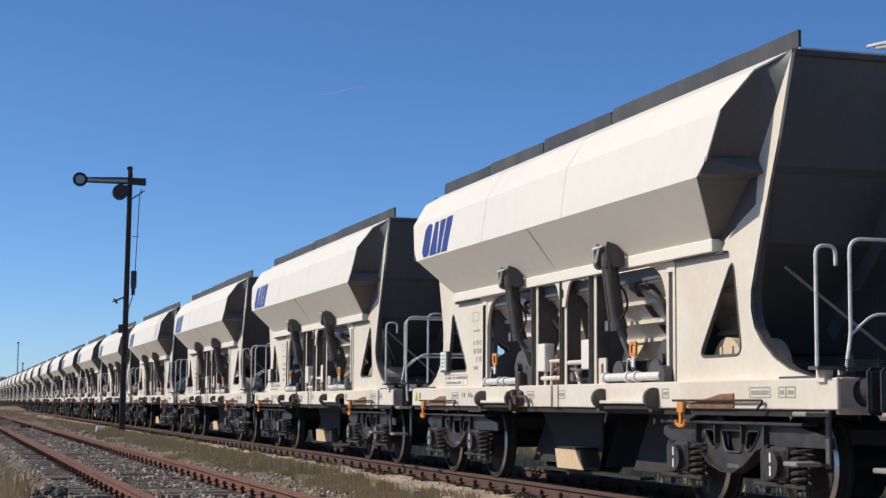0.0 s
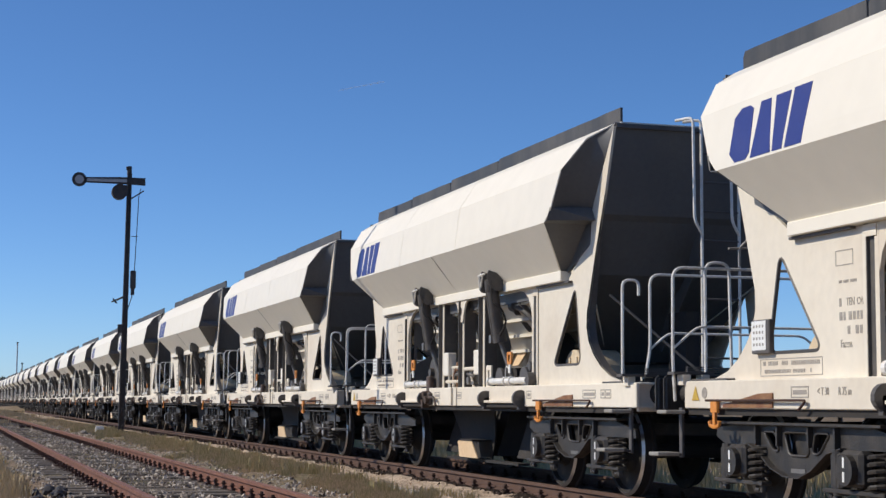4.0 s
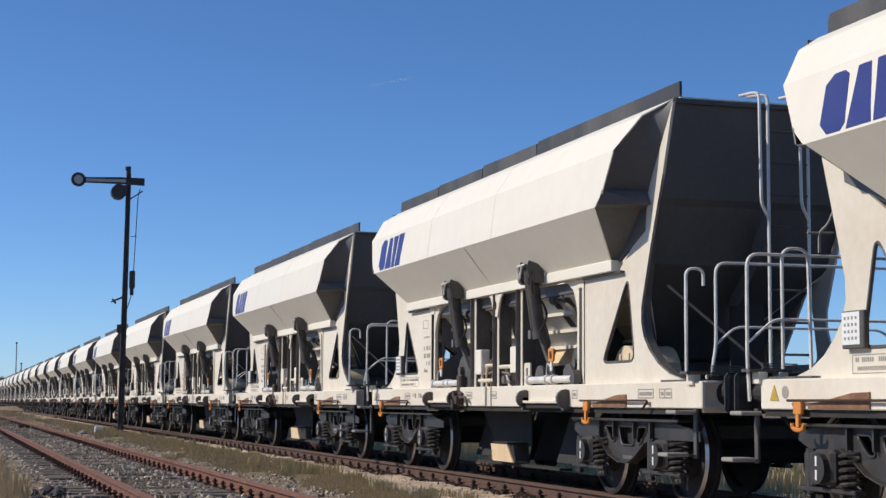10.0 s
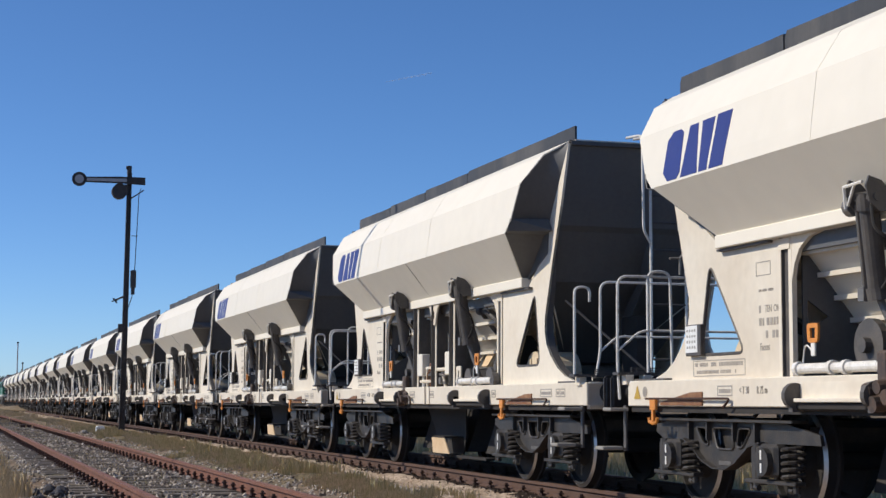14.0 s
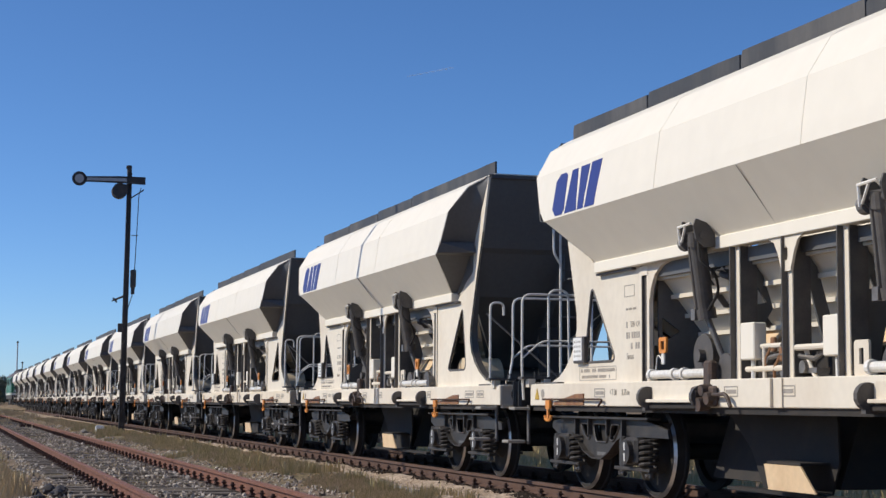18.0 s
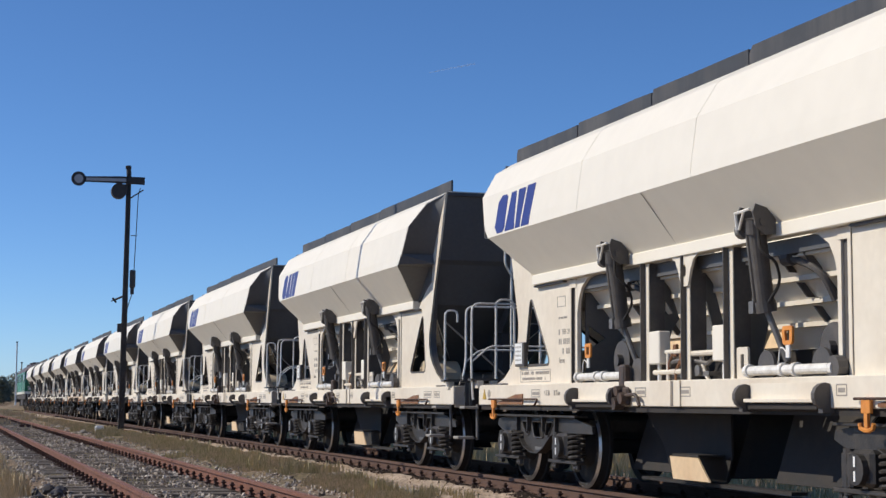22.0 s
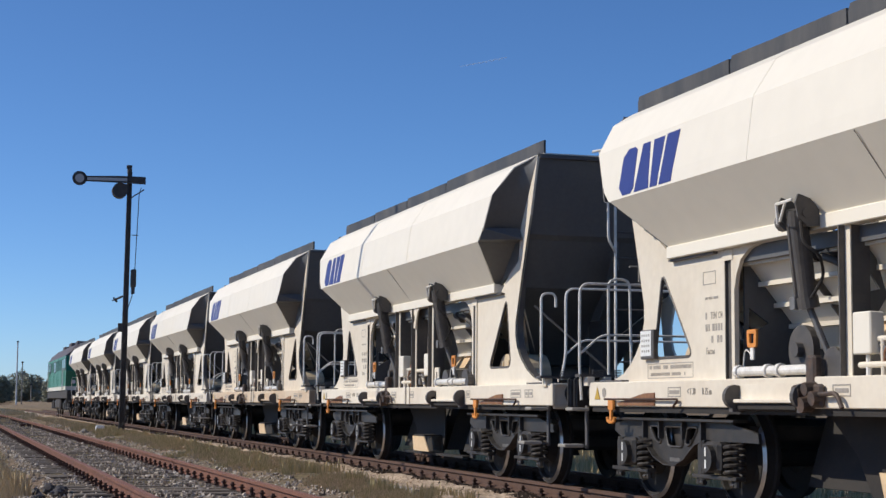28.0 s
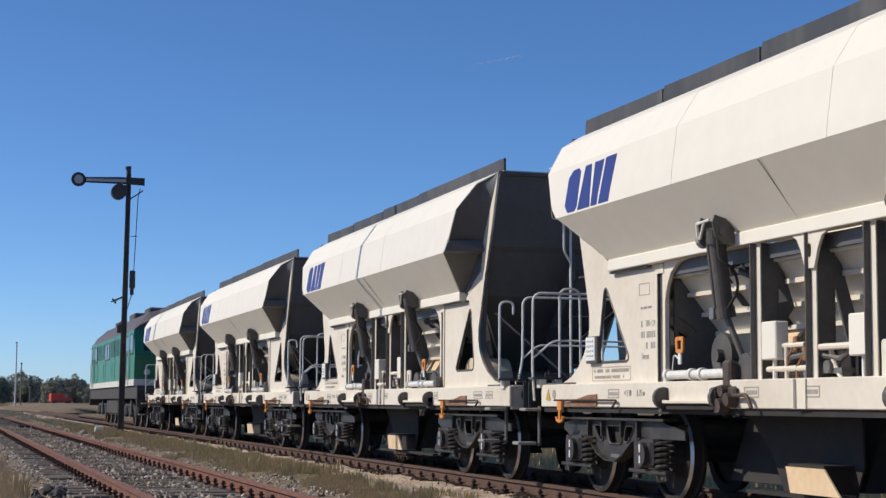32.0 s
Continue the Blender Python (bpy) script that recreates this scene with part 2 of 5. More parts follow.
def faces(bm, quads, thick=0.0):
    """Sheets from corner lists; a thick one gets a back and edges."""
    for q in quads:
        vs = [bm.verts.new(c) for c in q]
        f = bm.faces.new(vs)
        if thick:
            f.normal_update()
            r = bmesh.ops.extrude_face_region(bm, geom=[f])
            bmesh.ops.translate(bm, vec=-f.normal * thick, verts=[v for v in r["geom"] if isinstance(v, bmesh.types.BMVert)])
    return bm


def words_mesh(words, tall, x, y, z):
    """Letters on a side that faces -x, from (x, y, z) on."""
    cu = bpy.data.curves.new("words", "FONT")
    cu.body, cu.size, cu.extrude, cu.resolution_u = words, tall * 1.4, 0.0015, 2
    ob = bpy.data.objects.new("words", cu)
    scene.collection.objects.link(ob)
    bpy.context.view_layer.update()
    me = bpy.data.meshes.new_from_object(ob.evaluated_get(bpy.context.evaluated_depsgraph_get()))
    bm = bmesh.new()
    bm.from_mesh(me)
    bpy.data.meshes.remove(me)
    bpy.data.objects.remove(ob)
    bpy.data.curves.remove(cu)
    for v in bm.verts:
        v.co = (x - v.co.z, y - v.co.x * 0.72, z + v.co.y)
    return bm


def thing(name, label, category, group="", kind=""):
    return tagged(new(name), label, category, group, kind)

# ---- plan ----
TRACK_X = 7.375            # centre of the train's track; rail heads at z = 0
RAILS = (TRACK_X - 0.75, TRACK_X + 0.75)
SIDING_X, SIDING_Z, SIDING_SKEW = 2.554, 0.018, -0.0055
LENGTH = 12.54             # from coupling to coupling
WAGONS = range(-10, 17)
DUSTY, TINTED = 12, 5      # wagons with brown dust on their frames


def siding(y):
    return SIDING_X + SIDING_SKEW * (y - 20) - 0.00006 * max(0.0, y - 60) ** 2


# the train's small unevenness of pace: seconds, metres
UNEVEN = ((0, -0.04), (0.5, 0.01), (2, 0.02), (2.5, 0.03), (5.5, -0.02), (7.5, -0.03), (8.5, -0.02), (9, 0.06), (10, 0.03), (11, 0.02),
          (12, -0.03), (13.5, -0.05), (14.5, -0.04), (17, 0.23), (17.5, 0.20), (18, 0.27), (18.5, -0.07), (19, -0.06), (20, 0.0), (21, 0.04),
          (22, -0.02), (24, 0.0), (25, -0.06), (27.5, 0.04), (28, -0.02), (28.5, 0.02), (29, 0.09), (29.5, 0.10), (30, -0.04), (31, -0.09), (32, 0.0))


def train_place(t):
    """How far along the track the middle of wagon 0 stands at t seconds."""
    c = (-3.1008e-07, 2.45903e-05, -6.56079e-04, -3.45539e-03, -8.485803, 129.2233)
    return float(np.polyval(c, t)) + float(np.interp(t, [r[0] for r in UNEVEN], [r[1] for r in UNEVEN]))


# ---- ground ----
def ground_height(x, y):
    sx = siding(y)
    if x < sx - 1.5:
        z = -0.20 - 0.10 * min(1, (sx - 1.5 - x) / 3)
    elif x < sx + 1.3:
        z = -0.17
    elif x < 5.9:
        f = (x - sx - 1.3) / (5.9 - sx - 1.3)
        z = -0.17 + 0.10 * math.sin(math.pi * min(1, max(0, f)))
    elif x < 6.46:
        z = -0.17 + 0.045 * min(1, (x - 5.9) / 0.15)
    elif x < 9.2:
        z = -0.19
    else:
        z = -0.19 - 0.35 * min(1, (x - 9.2) / 2)
        a, b = min(1, max(0, (x - 9.6) / 3)), min(1, max(0, (y - 130) / 90))
        z += 1.05 * a * a * (3 - 2 * a) * b * b * (3 - 2 * b)
    return z


def soil_material(name, dark, light, patch):
    m = bpy.data.materials.new(name)
    m.use_nodes = True
    n, l = m.node_tree.nodes, m.node_tree.links
    b = n["Principled BSDF"]
    b.inputs["Roughness"].default_value = 0.95
    b.inputs["Specular IOR Level"].default_value = 0.1
    co = n.new("ShaderNodeTexCoord")
    n1, n2, vo = n.new("ShaderNodeTexNoise"), n.new("ShaderNodeTexNoise"), n.new("ShaderNodeTexVoronoi")
    for node, s in ((n1, 0.8), (n2, 6.0), (vo, 16.0)):
        node.inputs["Scale"].default_value = s
        l.new(co.outputs["Object"], node.inputs["Vector"])
    n1.inputs["Detail"].default_value = n2.inputs["Detail"].default_value = 8
    mix = n.new("ShaderNodeMix")
    mix.data_type = "RGBA"
    mix.inputs[6].default_value, mix.inputs[7].default_value = (*dark, 1), (*light, 1)
    l.new(n2.outputs[0], mix.inputs[0])
    mr = n.new("ShaderNodeMapRange")
    mr.inputs["From Min"].default_value, mr.inputs["From Max"].default_value = 0.45, 0.62
    l.new(n1.outputs[0], mr.inputs[0])
    mix2 = n.new("ShaderNodeMix")
    mix2.data_type = "RGBA"
    mix2.inputs[7].default_value = (*patch, 1)
    l.new(mix.outputs[2], mix2.inputs[6])
    l.new(mr.outputs[0], mix2.inputs[0])
    sm = n.new("ShaderNodeMix")
    sm.data_type, sm.blend_type = "RGBA", "OVERLAY"
    sm.inputs[0].default_value = 0.4
    l.new(mix2.outputs[2], sm.inputs[6])
    bw = n.new("ShaderNodeRGBToBW")
    l.new(vo.outputs["Color"], bw.inputs[0])
    l.new(bw.outputs[0], sm.inputs[7])
    hs = n.new("ShaderNodeHueSaturation")
    hs.inputs["Saturation"].default_value = 0.92
    l.new(sm.outputs[2], hs.inputs["Color"])
    l.new(hs.outputs[0], b.inputs["Base Color"])
    bp = n.new("ShaderNodeBump")
    bp.inputs["Strength"].default_value, bp.inputs["Distance"].default_value = 0.7, 0.03
    l.new(vo.outputs["Distance"], bp.inputs["Height"])
    l.new(bp.outputs[0], b.inputs["Normal"])
    return m


def build_ground():
    xs = list(np.arange(-4, 12, 0.14))
    step, v = 0.3, 12.0
    while v < 3500:
        xs.append(v)
        v, step = v + step, step * 1.35
    step, v = 0.3, -4.3
    while v > -3500:
        xs.insert(0, v)
        v, step = v - step, step * 1.35
    ys = list(np.arange(12, 48, 0.16))
    step, v = 0.25, 48.0
    while v < 4000:
        ys.append(v)
        v, step = v + step, step * 1.05
    step, v = 0.4, 11.6
    while v > -900:
        ys.insert(0, v)
        v, step = v - step, step * 1.3
    verts = []
    for y in ys:
        for x in xs:
            z = ground_height(x, y)
            if -6 < x < 14 and 5 < y < 120:
                z += 0.035 * noise.noise((x * 1.4, y * 1.4, 0)) + 0.02 * noise.noise((x * 5, y * 5, 3))
            verts.append((x, y, z))
    w = len(xs)
    quads = [(j * w + i, j * w + i + 1, (j + 1) * w + i + 1, (j + 1) * w + i) for j in range(len(ys) - 1) for i in range(w - 1)]
    me = bpy.data.meshes.new("ground")
    me.from_pydata(verts, [], quads)
    me.polygons.foreach_set("use_smooth", [True] * len(me.polygons))
    for soil in (("stony_earth", (0.17, 0.118, 0.078), (0.28, 0.205, 0.138), (0.17, 0.135, 0.075)),
                 ("tan_gravel", (0.40, 0.30, 0.21), (0.55, 0.43, 0.32), (0.36, 0.265, 0.18)),
                 # bed below the train: its shade is put into these near-black colours
                 ("shade_dark_track_bed", (0.024, 0.016, 0.012), (0.05, 0.034, 0.025), (0.034, 0.024, 0.018)),
                 ("siding_bed", (0.15, 0.112, 0.078), (0.26, 0.196, 0.138), (0.18, 0.152, 0.092))):
        me.materials.append(soil_material(*soil))
    zone = []
    for j in range(len(ys) - 1):
        for i in range(w - 1):
            x, y = xs[i], ys[j]
            e = 0.35 * noise.noise((x * 0.9, y * 0.45, 5))
            d = x - siding(y)
            # zone 2, the strip under the wagons, gets the shade-dark bed
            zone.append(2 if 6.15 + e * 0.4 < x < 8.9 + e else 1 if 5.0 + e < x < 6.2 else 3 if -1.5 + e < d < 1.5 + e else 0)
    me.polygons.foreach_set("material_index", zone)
    tagged(new("ground", me), "stony brown earth with patches of dry grass", "ground", kind="structure")


build_ground()


# ---- tracks ----
def rail_mesh(name, path, material, web):
    """A flat-bottomed rail along points (x, y, z of the head)."""
    half = [(-0.035, 0), (-0.036, -0.035), (-0.009, -0.045), (-0.009, -0.125), (-0.062, -0.145), (-0.062, -0.155)]
    prof = half + [(-a, b) for a, b in half[::-1]]
    verts, quads, mats = [], [], []
    k = len(prof)
    for x, y, z in path:
        verts += [(x + a, y, z + b) for a, b in prof]
    for j in range(len(path) - 1):
        for i in range(k):
            quads.append((j * k + i, j * k + (i + 1) % k, (j + 1) * k + (i + 1) % k, (j + 1) * k + i))
            mats.append(1 if i == k - 1 else 0)
    me = bpy.data.meshes.new(name)
    me.from_pydata(verts, [], quads)
    me.materials.append(web)
    me.materials.append(material)
    me.polygons.foreach_set("material_index", mats)
    return me


def chair_mesh():
    bm = bmesh.new()
    box(bm, -0.13, 0.13, -0.08, 0.08, -0.165, -0.145)
    for s in (-1, 1):
        box(bm, s * 0.05, s * 0.10, -0.05, 0.05, -0.145, -0.12)
        rod(bm, (s * 0.085, 0, -0.13), (s * 0.085, 0, -0.06), 0.02, 6)
        box(bm, s * 0.055, s * 0.115, -0.03, 0.03, -0.10, -0.085)
    return bm


def sleeper_mesh(half):
    bm = bmesh.new()
    box(bm, -half, half, -0.125, 0.125, -0.30, -0.155, 0.012)
    return bm


def build_track(name, label, centre, zhead, y0, y1, near, web, top):
    bed = thing(name, label, "railway track", kind="structure")
    ys = np.arange(y0, y1, 4.0)
    for s in (-0.75, 0.75):
        me = rail_mesh("rail", [(centre(float(y)) + s, float(y), zhead) for y in ys], top, web)
        ob = new("rail", me)
        ob.parent = bed
    src_s = src_c = None
    far_s, far_c = bmesh.new(), bmesh.new()
    y, i = near[0], 0
    while y < near[1]:
        x = centre(y)
        m = pose(x, y + random.uniform(-0.02, 0.02), zhead + random.uniform(-0.012, 0.006), 0, 0, random.uniform(-1.2, 1.2))
        if src_s is None:
            src_s = part("sleeper", sleeper_mesh(1.25), SLEEPER, bed)
            src_s.matrix_basis = m
        else:
            shared("sleeper", src_s, bed, m)
        for s in (-0.75, 0.75):
            mc = pose(x + s, y, zhead)
            if src_c is None:
                src_c = part("rail_chair", chair_mesh(), CHAIR, bed)
                src_c.matrix_basis = mc
            else:
                shared("rail_chair", src_c, bed, mc)
        y += 0.62
    while y < min(y1, 260):
        x = centre(y)
        box(far_s, x - 1.25, x + 1.25, y - 0.125, y + 0.125, zhead - 0.3, zhead - 0.155)
        if y < 110:
            for s in (-0.75, 0.75):
                box(far_c, x + s - 0.12, x + s + 0.12, y - 0.06, y + 0.06, zhead - 0.16, zhead - 0.085)
        y += 0.62
    tagged(part("far_sleepers", far_s, SLEEPER, bed), kind="stuff")
    tagged(part("far_rail_chairs", far_c, CHAIR, bed), kind="stuff")


# ---- wagon ----
SIDE = [(0.93, 3.825, 5.02), (1.20, 3.67, 4.83), (1.405, 3.355, 4.62), (1.460, 2.96, 4.46), (1.472, 2.835, 4.31), (1.088, 2.362, 3.80)]   # out, up, half length
LONGER = (0, 0.02, 0.11, 0.03, 0.02, 0)      # the far end reaches a little further
SHORT = 0.10                                 # and the near end stops short
CAP = [(5.11, 3.79), (5.03, 3.67), (4.85, 3.355), (4.57, 2.96), (4.44, 2.835), (3.88, 2.36)]      # its meeting with the end plate
OUTER = [(5.12, 3.76), (4.92, 3.10), (4.72, 2.48), (4.60, 2.10), (4.53, 1.88), (4.525, 1.72), (4.58, 1.57), (4.69, 1.44), (4.85, 1.31), (5.04, 1.215), (5.26, 1.16), (5.26, 1.13)]
OUTER_NEAR = [(a - d, b) for (a, b), d in zip(OUTER, (0.08, 0.12, 0.19, 0.22, 0.235, 0.235, 0.23, 0.21, 0.17, 0.12, 0.05, 0.05))]      # the plate is slimmer at this end


def wagon_body(w):
    for sx in (-1, 1):
        # upper side: the bulging white skin
        bm = bmesh.new()
        quads = []
        for (v0, z0, y0), (v1, z1, y1), e0, e1 in zip(SIDE[:4], SIDE[1:5], LONGER, LONGER[1:]):
            quads.append([(sx * v0, SHORT - y0, z0), (sx * v0, y0 + e0, z0), (sx * v1, y1 + e1, z1), (sx * v1, SHORT - y1, z1)])
        faces(bm, quads)
        bmesh.ops.remove_doubles(bm, verts=bm.verts[:], dist=0.001)
        bmesh.ops.solidify(bm, geom=bm.faces[:], thickness=-0.012 * sx)
        sp = part("side_panel", bm, IVORY, w)
        if sx < 0:
            for y in (-1.05, 1.55):
                bm = bmesh.new()
                pts = [(sx * (a[0] + 0.001), y, a[1]) for a in SIDE[:5]]
                tube(bm, pts, 0.0022, 5)
                part("panel_joint", bm, IVORY, sp)
        # lower side, leaning in under the knee
        bm = bmesh.new()
        (v0, z0, y0), (v1, z1, y1) = SIDE[4], SIDE[5]
        ring = [(sx * v0, SHORT - y0, z0), (sx * v0, y0, z0), (sx * v1, y1, z1), (sx * v1, SHORT - y1, z1)]
        faces(bm, [ring if sx > 0 else ring[::-1]], 0.012)
        low = part("lower_panel", bm, IVORY, w)
        # weld seam across it
        bm = bmesh.new()
        tube(bm, [(sx * (v0 + 0.002), -0.03, z0 - 0.01), (sx * (v1 + 0.003), 0.02, z1 + 0.01)], 0.004, 6)
        part("weld_seam", bm, INK, low)
        # end caps of the bulge
        for sy in (-1, 1):
            q = []
            for (a, b, e), (c, d, g) in zip(zip(SIDE, CAP, LONGER), zip(SIDE[1:], CAP[1:], LONGER[1:])):
                e, g = (e, g) if sy > 0 else (-SHORT, -SHORT)
                b, d = ((b[0] + min(0, e), b[1]), (d[0] + min(0, g), d[1]))
                row = []
                for f in (0.0, 0.3, 0.65, 1.0):
                    deep = 0.05 * math.sin(math.pi * f)
                    row.append(((sx * (a[0] * (1 - f) + 1.0 * f), sy * ((a[2] + e) * (1 - f) + b[0] * f - deep), a[1] * (1 - f) + b[1] * f),
                                (sx * (c[0] * (1 - f) + 1.0 * f), sy * ((c[2] + g) * (1 - f) + d[0] * f - deep), c[1] * (1 - f) + d[1] * f)))
                q.append([[r0[0], r1[0], r1[1], r0[1]] for r0, r1 in zip(row, row[1:])])
            for name, sheets in (("bulge_end", sum(q[:4], [])), ("lower_bulge_end", q[4])):
                bm = bmesh.new()
                faces(bm, sheets)
                bmesh.ops.remove_doubles(bm, verts=bm.verts[:], dist=0.001)
                bmesh.ops.recalc_face_normals(bm, faces=bm.faces[:])
                part(name, bm, ANTHRACITE, w, "dark grey end of the bulging side", smooth=True)
            if sx > 0:
                continue
            # small fold over the knee
            bm = bmesh.new()
            e, h = (LONGER[3], 0) if sy > 0 else (-SHORT, -SHORT)
            lip = [(sx * 1.462, sy * (4.455 + e), 2.985), (sx * 1.03, sy * (4.56 + h), 2.985), (sx * 1.03, sy * (4.655 + h), 2.845), (sx * 1.470, sy * (4.40 + e), 2.85)]
            faces(bm, [lip], 0.012)
            faces(bm, [[lip[3], lip[2], (sx * 1.03, sy * (4.42 + h), 2.82), (sx * 1.47, sy * (4.31 + h), 2.835)]], 0.008)
            slab(bm, [(sy * (4.54 + h), 2.86), (sy * (4.50 + h), 2.60), (sy * (3.87 + h), 2.352), (sy * (3.85 + h), 2.372), (sy * (4.30 + h), 2.80)], [], sx * 1.002, sx * 1.030)
            part("fold", bm, ANTHRACITE, w)
        # beam under the hopper
        bm = bmesh.new()
        box(bm, sx * 0.98, sx * 1.112, SHORT - 3.86, 3.82, 2.258, 2.37, 0.006)
        part("longitudinal_beam", bm, IVORY, w)
        for a, b in ((-3.9, -2.9), (2.95, 3.86)) if sx < 0 else ():
            bm = bmesh.new()
            box(bm, sx * 1.024, sx * 1.075, a, b, 2.235, 2.256)
            part("beam_ledge", bm, GREY, w)
        # coaming in lengths
        ends = [(-4.95, -1.07, 3.995), (-1.05, 0.94, 3.995), (0.97, 2.90, 3.99), (2.93, 4.90, 3.99)] if sx < 0 else [(-5.04, 4.90, 3.97)]
        for a, b, top in ends:
            bm = bmesh.new()
            cut = 0.06 if b < 0 else 0.03
            n = max(2, int((b - cut - a) / 0.33))
            ragged = [(b - cut + (a - b + cut) * k / n, top - 0.02 * k / n + 0.007 * noise.noise((a * 3 + k * 1.7, sx, 2))) for k in range(n + 1)]
            slab(bm, [(a, 3.80), (b, 3.80), (b, top - 0.06)] + ragged, [], sx * 0.885, sx * 0.91)
            part("coaming_board", bm, COAMING, w, "weathered dark grey coaming board")
        # plates at the ends, with a three-cornered opening
        for sy in (-1, 1):
            hole = smooth_loop([(4.10, 2.16), (4.30, 1.35), (3.46, 1.35)] if sy > 0 else [(-3.98, 2.19), (-4.13, 1.35), (-3.32, 1.35)], 5, 0.12)
            rim_line = OUTER if sy > 0 else OUTER_NEAR
            out = [(sy * a, b) for a, b in rim_line] + [(sy * 2.84, 1.13), (sy * 2.84, 2.25)] + [(sy * (a if sy > 0 else a - SHORT), b) for a, b in ((3.86, 2.27), (4.42, 2.62), (4.45, 2.84), (4.86, 3.38))]
            bm = bmesh.new()
            slab(bm, out, [hole], sx * 0.995, sx * 1.022)
            pl = part("end_plate", bm, IVORY_DIRTY, w, "ivory side plate with a triangular opening")
            if sx > 0:
                continue
            bm = bmesh.new()
            rim = [(sx * 1.015, y, z) for y, z in hole]
            tube(bm, rim + rim[:1], 0.016, 6)
            part("opening_rim", bm, GREY, pl)
            bm = bmesh.new()
            edge = [(sy * a, b, min(0.11, 0.018 + 0.07 * (3.1 - b))) for a, b in rim_line[1:]]
            q = [[(sx * 1.0225, y0, z0), (sx * 1.0225, y1, z1), (sx * (1.0225 - d1), y1, z1), (sx * (1.0225 - d0), y0, z0)] for (y0, z0, d0), (y1, z1, d1) in zip(edge, edge[1:])]
            faces(bm, q)
            bmesh.ops.remove_doubles(bm, verts=bm.verts[:], dist=0.001)
            part("edge_flange", bm, GREY, pl, smooth=True)
            # channel at the side of the machinery opening
            bm = bmesh.new()
            box(bm, sx * 0.93, sx * 1.028, sy * 2.84, sy * 2.80, 1.10, 2.257)
            box(bm, sx * 0.95, sx * 1.005, sy * 2.80, sy * 2.70, 1.10, 2.20)
            part("frame_channel", bm, GREY, w)
            bm = bmesh.new()
            box(bm, sx * 1.0285, sx * 1.036, sy * 2.845, sy * 2.80, 1.10, 2.25)
            box(bm, sx * 1.0285, sx * 1.036, sy * 2.80, sy * 2.66, 2.16, 2.25)
            part("channel_edge", bm, IVORY_DIRTY, w)
            bm = bmesh.new()
            box(bm, sx * 0.985, sx * 1.028, sy * 2.695, sy * 2.64, 1.10, 2.24)
            slab(bm, [(sy * 2.66, 2.257), (sy * 2.20, 2.257), (sy * 2.37, 2.23), (sy * 2.52, 2.15), (sy * 2.60, 2.03), (sy * 2.64, 1.90)], [], sx * 0.99, sx * 1.026)
            part("corner_gusset", bm, IVORY_DIRTY, w)
        # sole bar
        bm = bmesh.new()
        box(bm, sx * 1.11, sx * 1.15, -5.86, 5.62, 0.895, 1.135, 0.008)
        box(bm, sx * 0.98, sx * 1.11, -5.86, 5.62, 1.115, 1.135)
        box(bm, sx * 0.98, sx * 1.11, -5.86, 5.62, 0.895, 0.912)
        part("sole_bar", bm, IVORY_DIRTY, w, "dusty ivory sole bar")
        # posts in the machinery opening
        for y in (0.76, -0.13, -0.97) if sx < 0 else ():
            bm = bmesh.new()
            box(bm, sx * 1.055, sx * 1.115, y + 0.03, y + 0.045, 1.12, 2.258)
            box(bm, sx * 0.90, sx * 1.055, y - 0.045, y - 0.03, 1.09, 2.258)
            po = part("post", bm, GREY, w, "steel upright of the machinery bay")
            bm = bmesh.new()
            box(bm, sx * 1.052, sx * 1.064, y - 0.045, y + 0.031, 1.11, 2.258)
            part("post_flange", bm, IVORY_DIRTY, po)
        if sx < 0:
            bm = bmesh.new()
            fork = [(-0.40, 2.256), (0.16, 2.256), (0.07, 2.22), (0.01, 2.13), (-0.05, 1.98), (-0.19, 1.98), (-0.25, 2.13), (-0.31, 2.22)]
            slab(bm, fork, [[(-0.12 + 0.035 * math.cos(q), 2.12 + 0.06 * math.sin(q)) for q in np.linspace(0, 6.283, 12, endpoint=False)]], sx * 1.066, sx * 1.09)
            part("gusset", bm, IVORY_DIRTY, w)
        if sx < 0:
            bm = bmesh.new()
            box(bm, sx * 1.151, sx * 1.19, -0.02, 0.0, 0.90, 1.13)
            box(bm, sx * 1.151, sx * 1.165, -0.16, -0.02, 0.90, 1.13)
            part("post_foot", bm, IVORY_DIRTY, w)
        # hydraulic cylinders
        for y in (1.33, -1.60) if sx < 0 else ():
            ram = bmesh.new()
            rod(ram, (sx * 1.215, y - 0.12, 2.39), (sx * 1.06, y + 0.01, 1.70), 0.072, 16)
            rod(ram, (sx * 1.222, y - 0.125, 2.42), (sx * 1.20, y - 0.105, 2.30), 0.085, 16)
            rod(ram, (sx * 1.072, y + 0.01, 1.76), (sx * 1.055, y + 0.01, 1.67), 0.085, 16)
            ra = part("hydraulic_ram", ram, GREY, w, "dark grey hydraulic door cylinder")
            bm = bmesh.new()
            rod(bm, (sx * 1.058, y + 0.01, 1.69), (sx * 0.95, y - 0.13, 1.26), 0.028, 10)
            part("piston_rod", bm, STEEL, ra)
            bm = bmesh.new()
            rod(bm, (sx * 1.255, y - 0.04, 2.34), (sx * 1.115, y + 0.09, 1.72), 0.02, 8)
            box(bm, sx * 1.10, sx * 1.16, y + 0.05, y + 0.13, 1.66, 1.76)
            part("feed_pipe", bm, STEEL, ra)
            bm = bmesh.new()
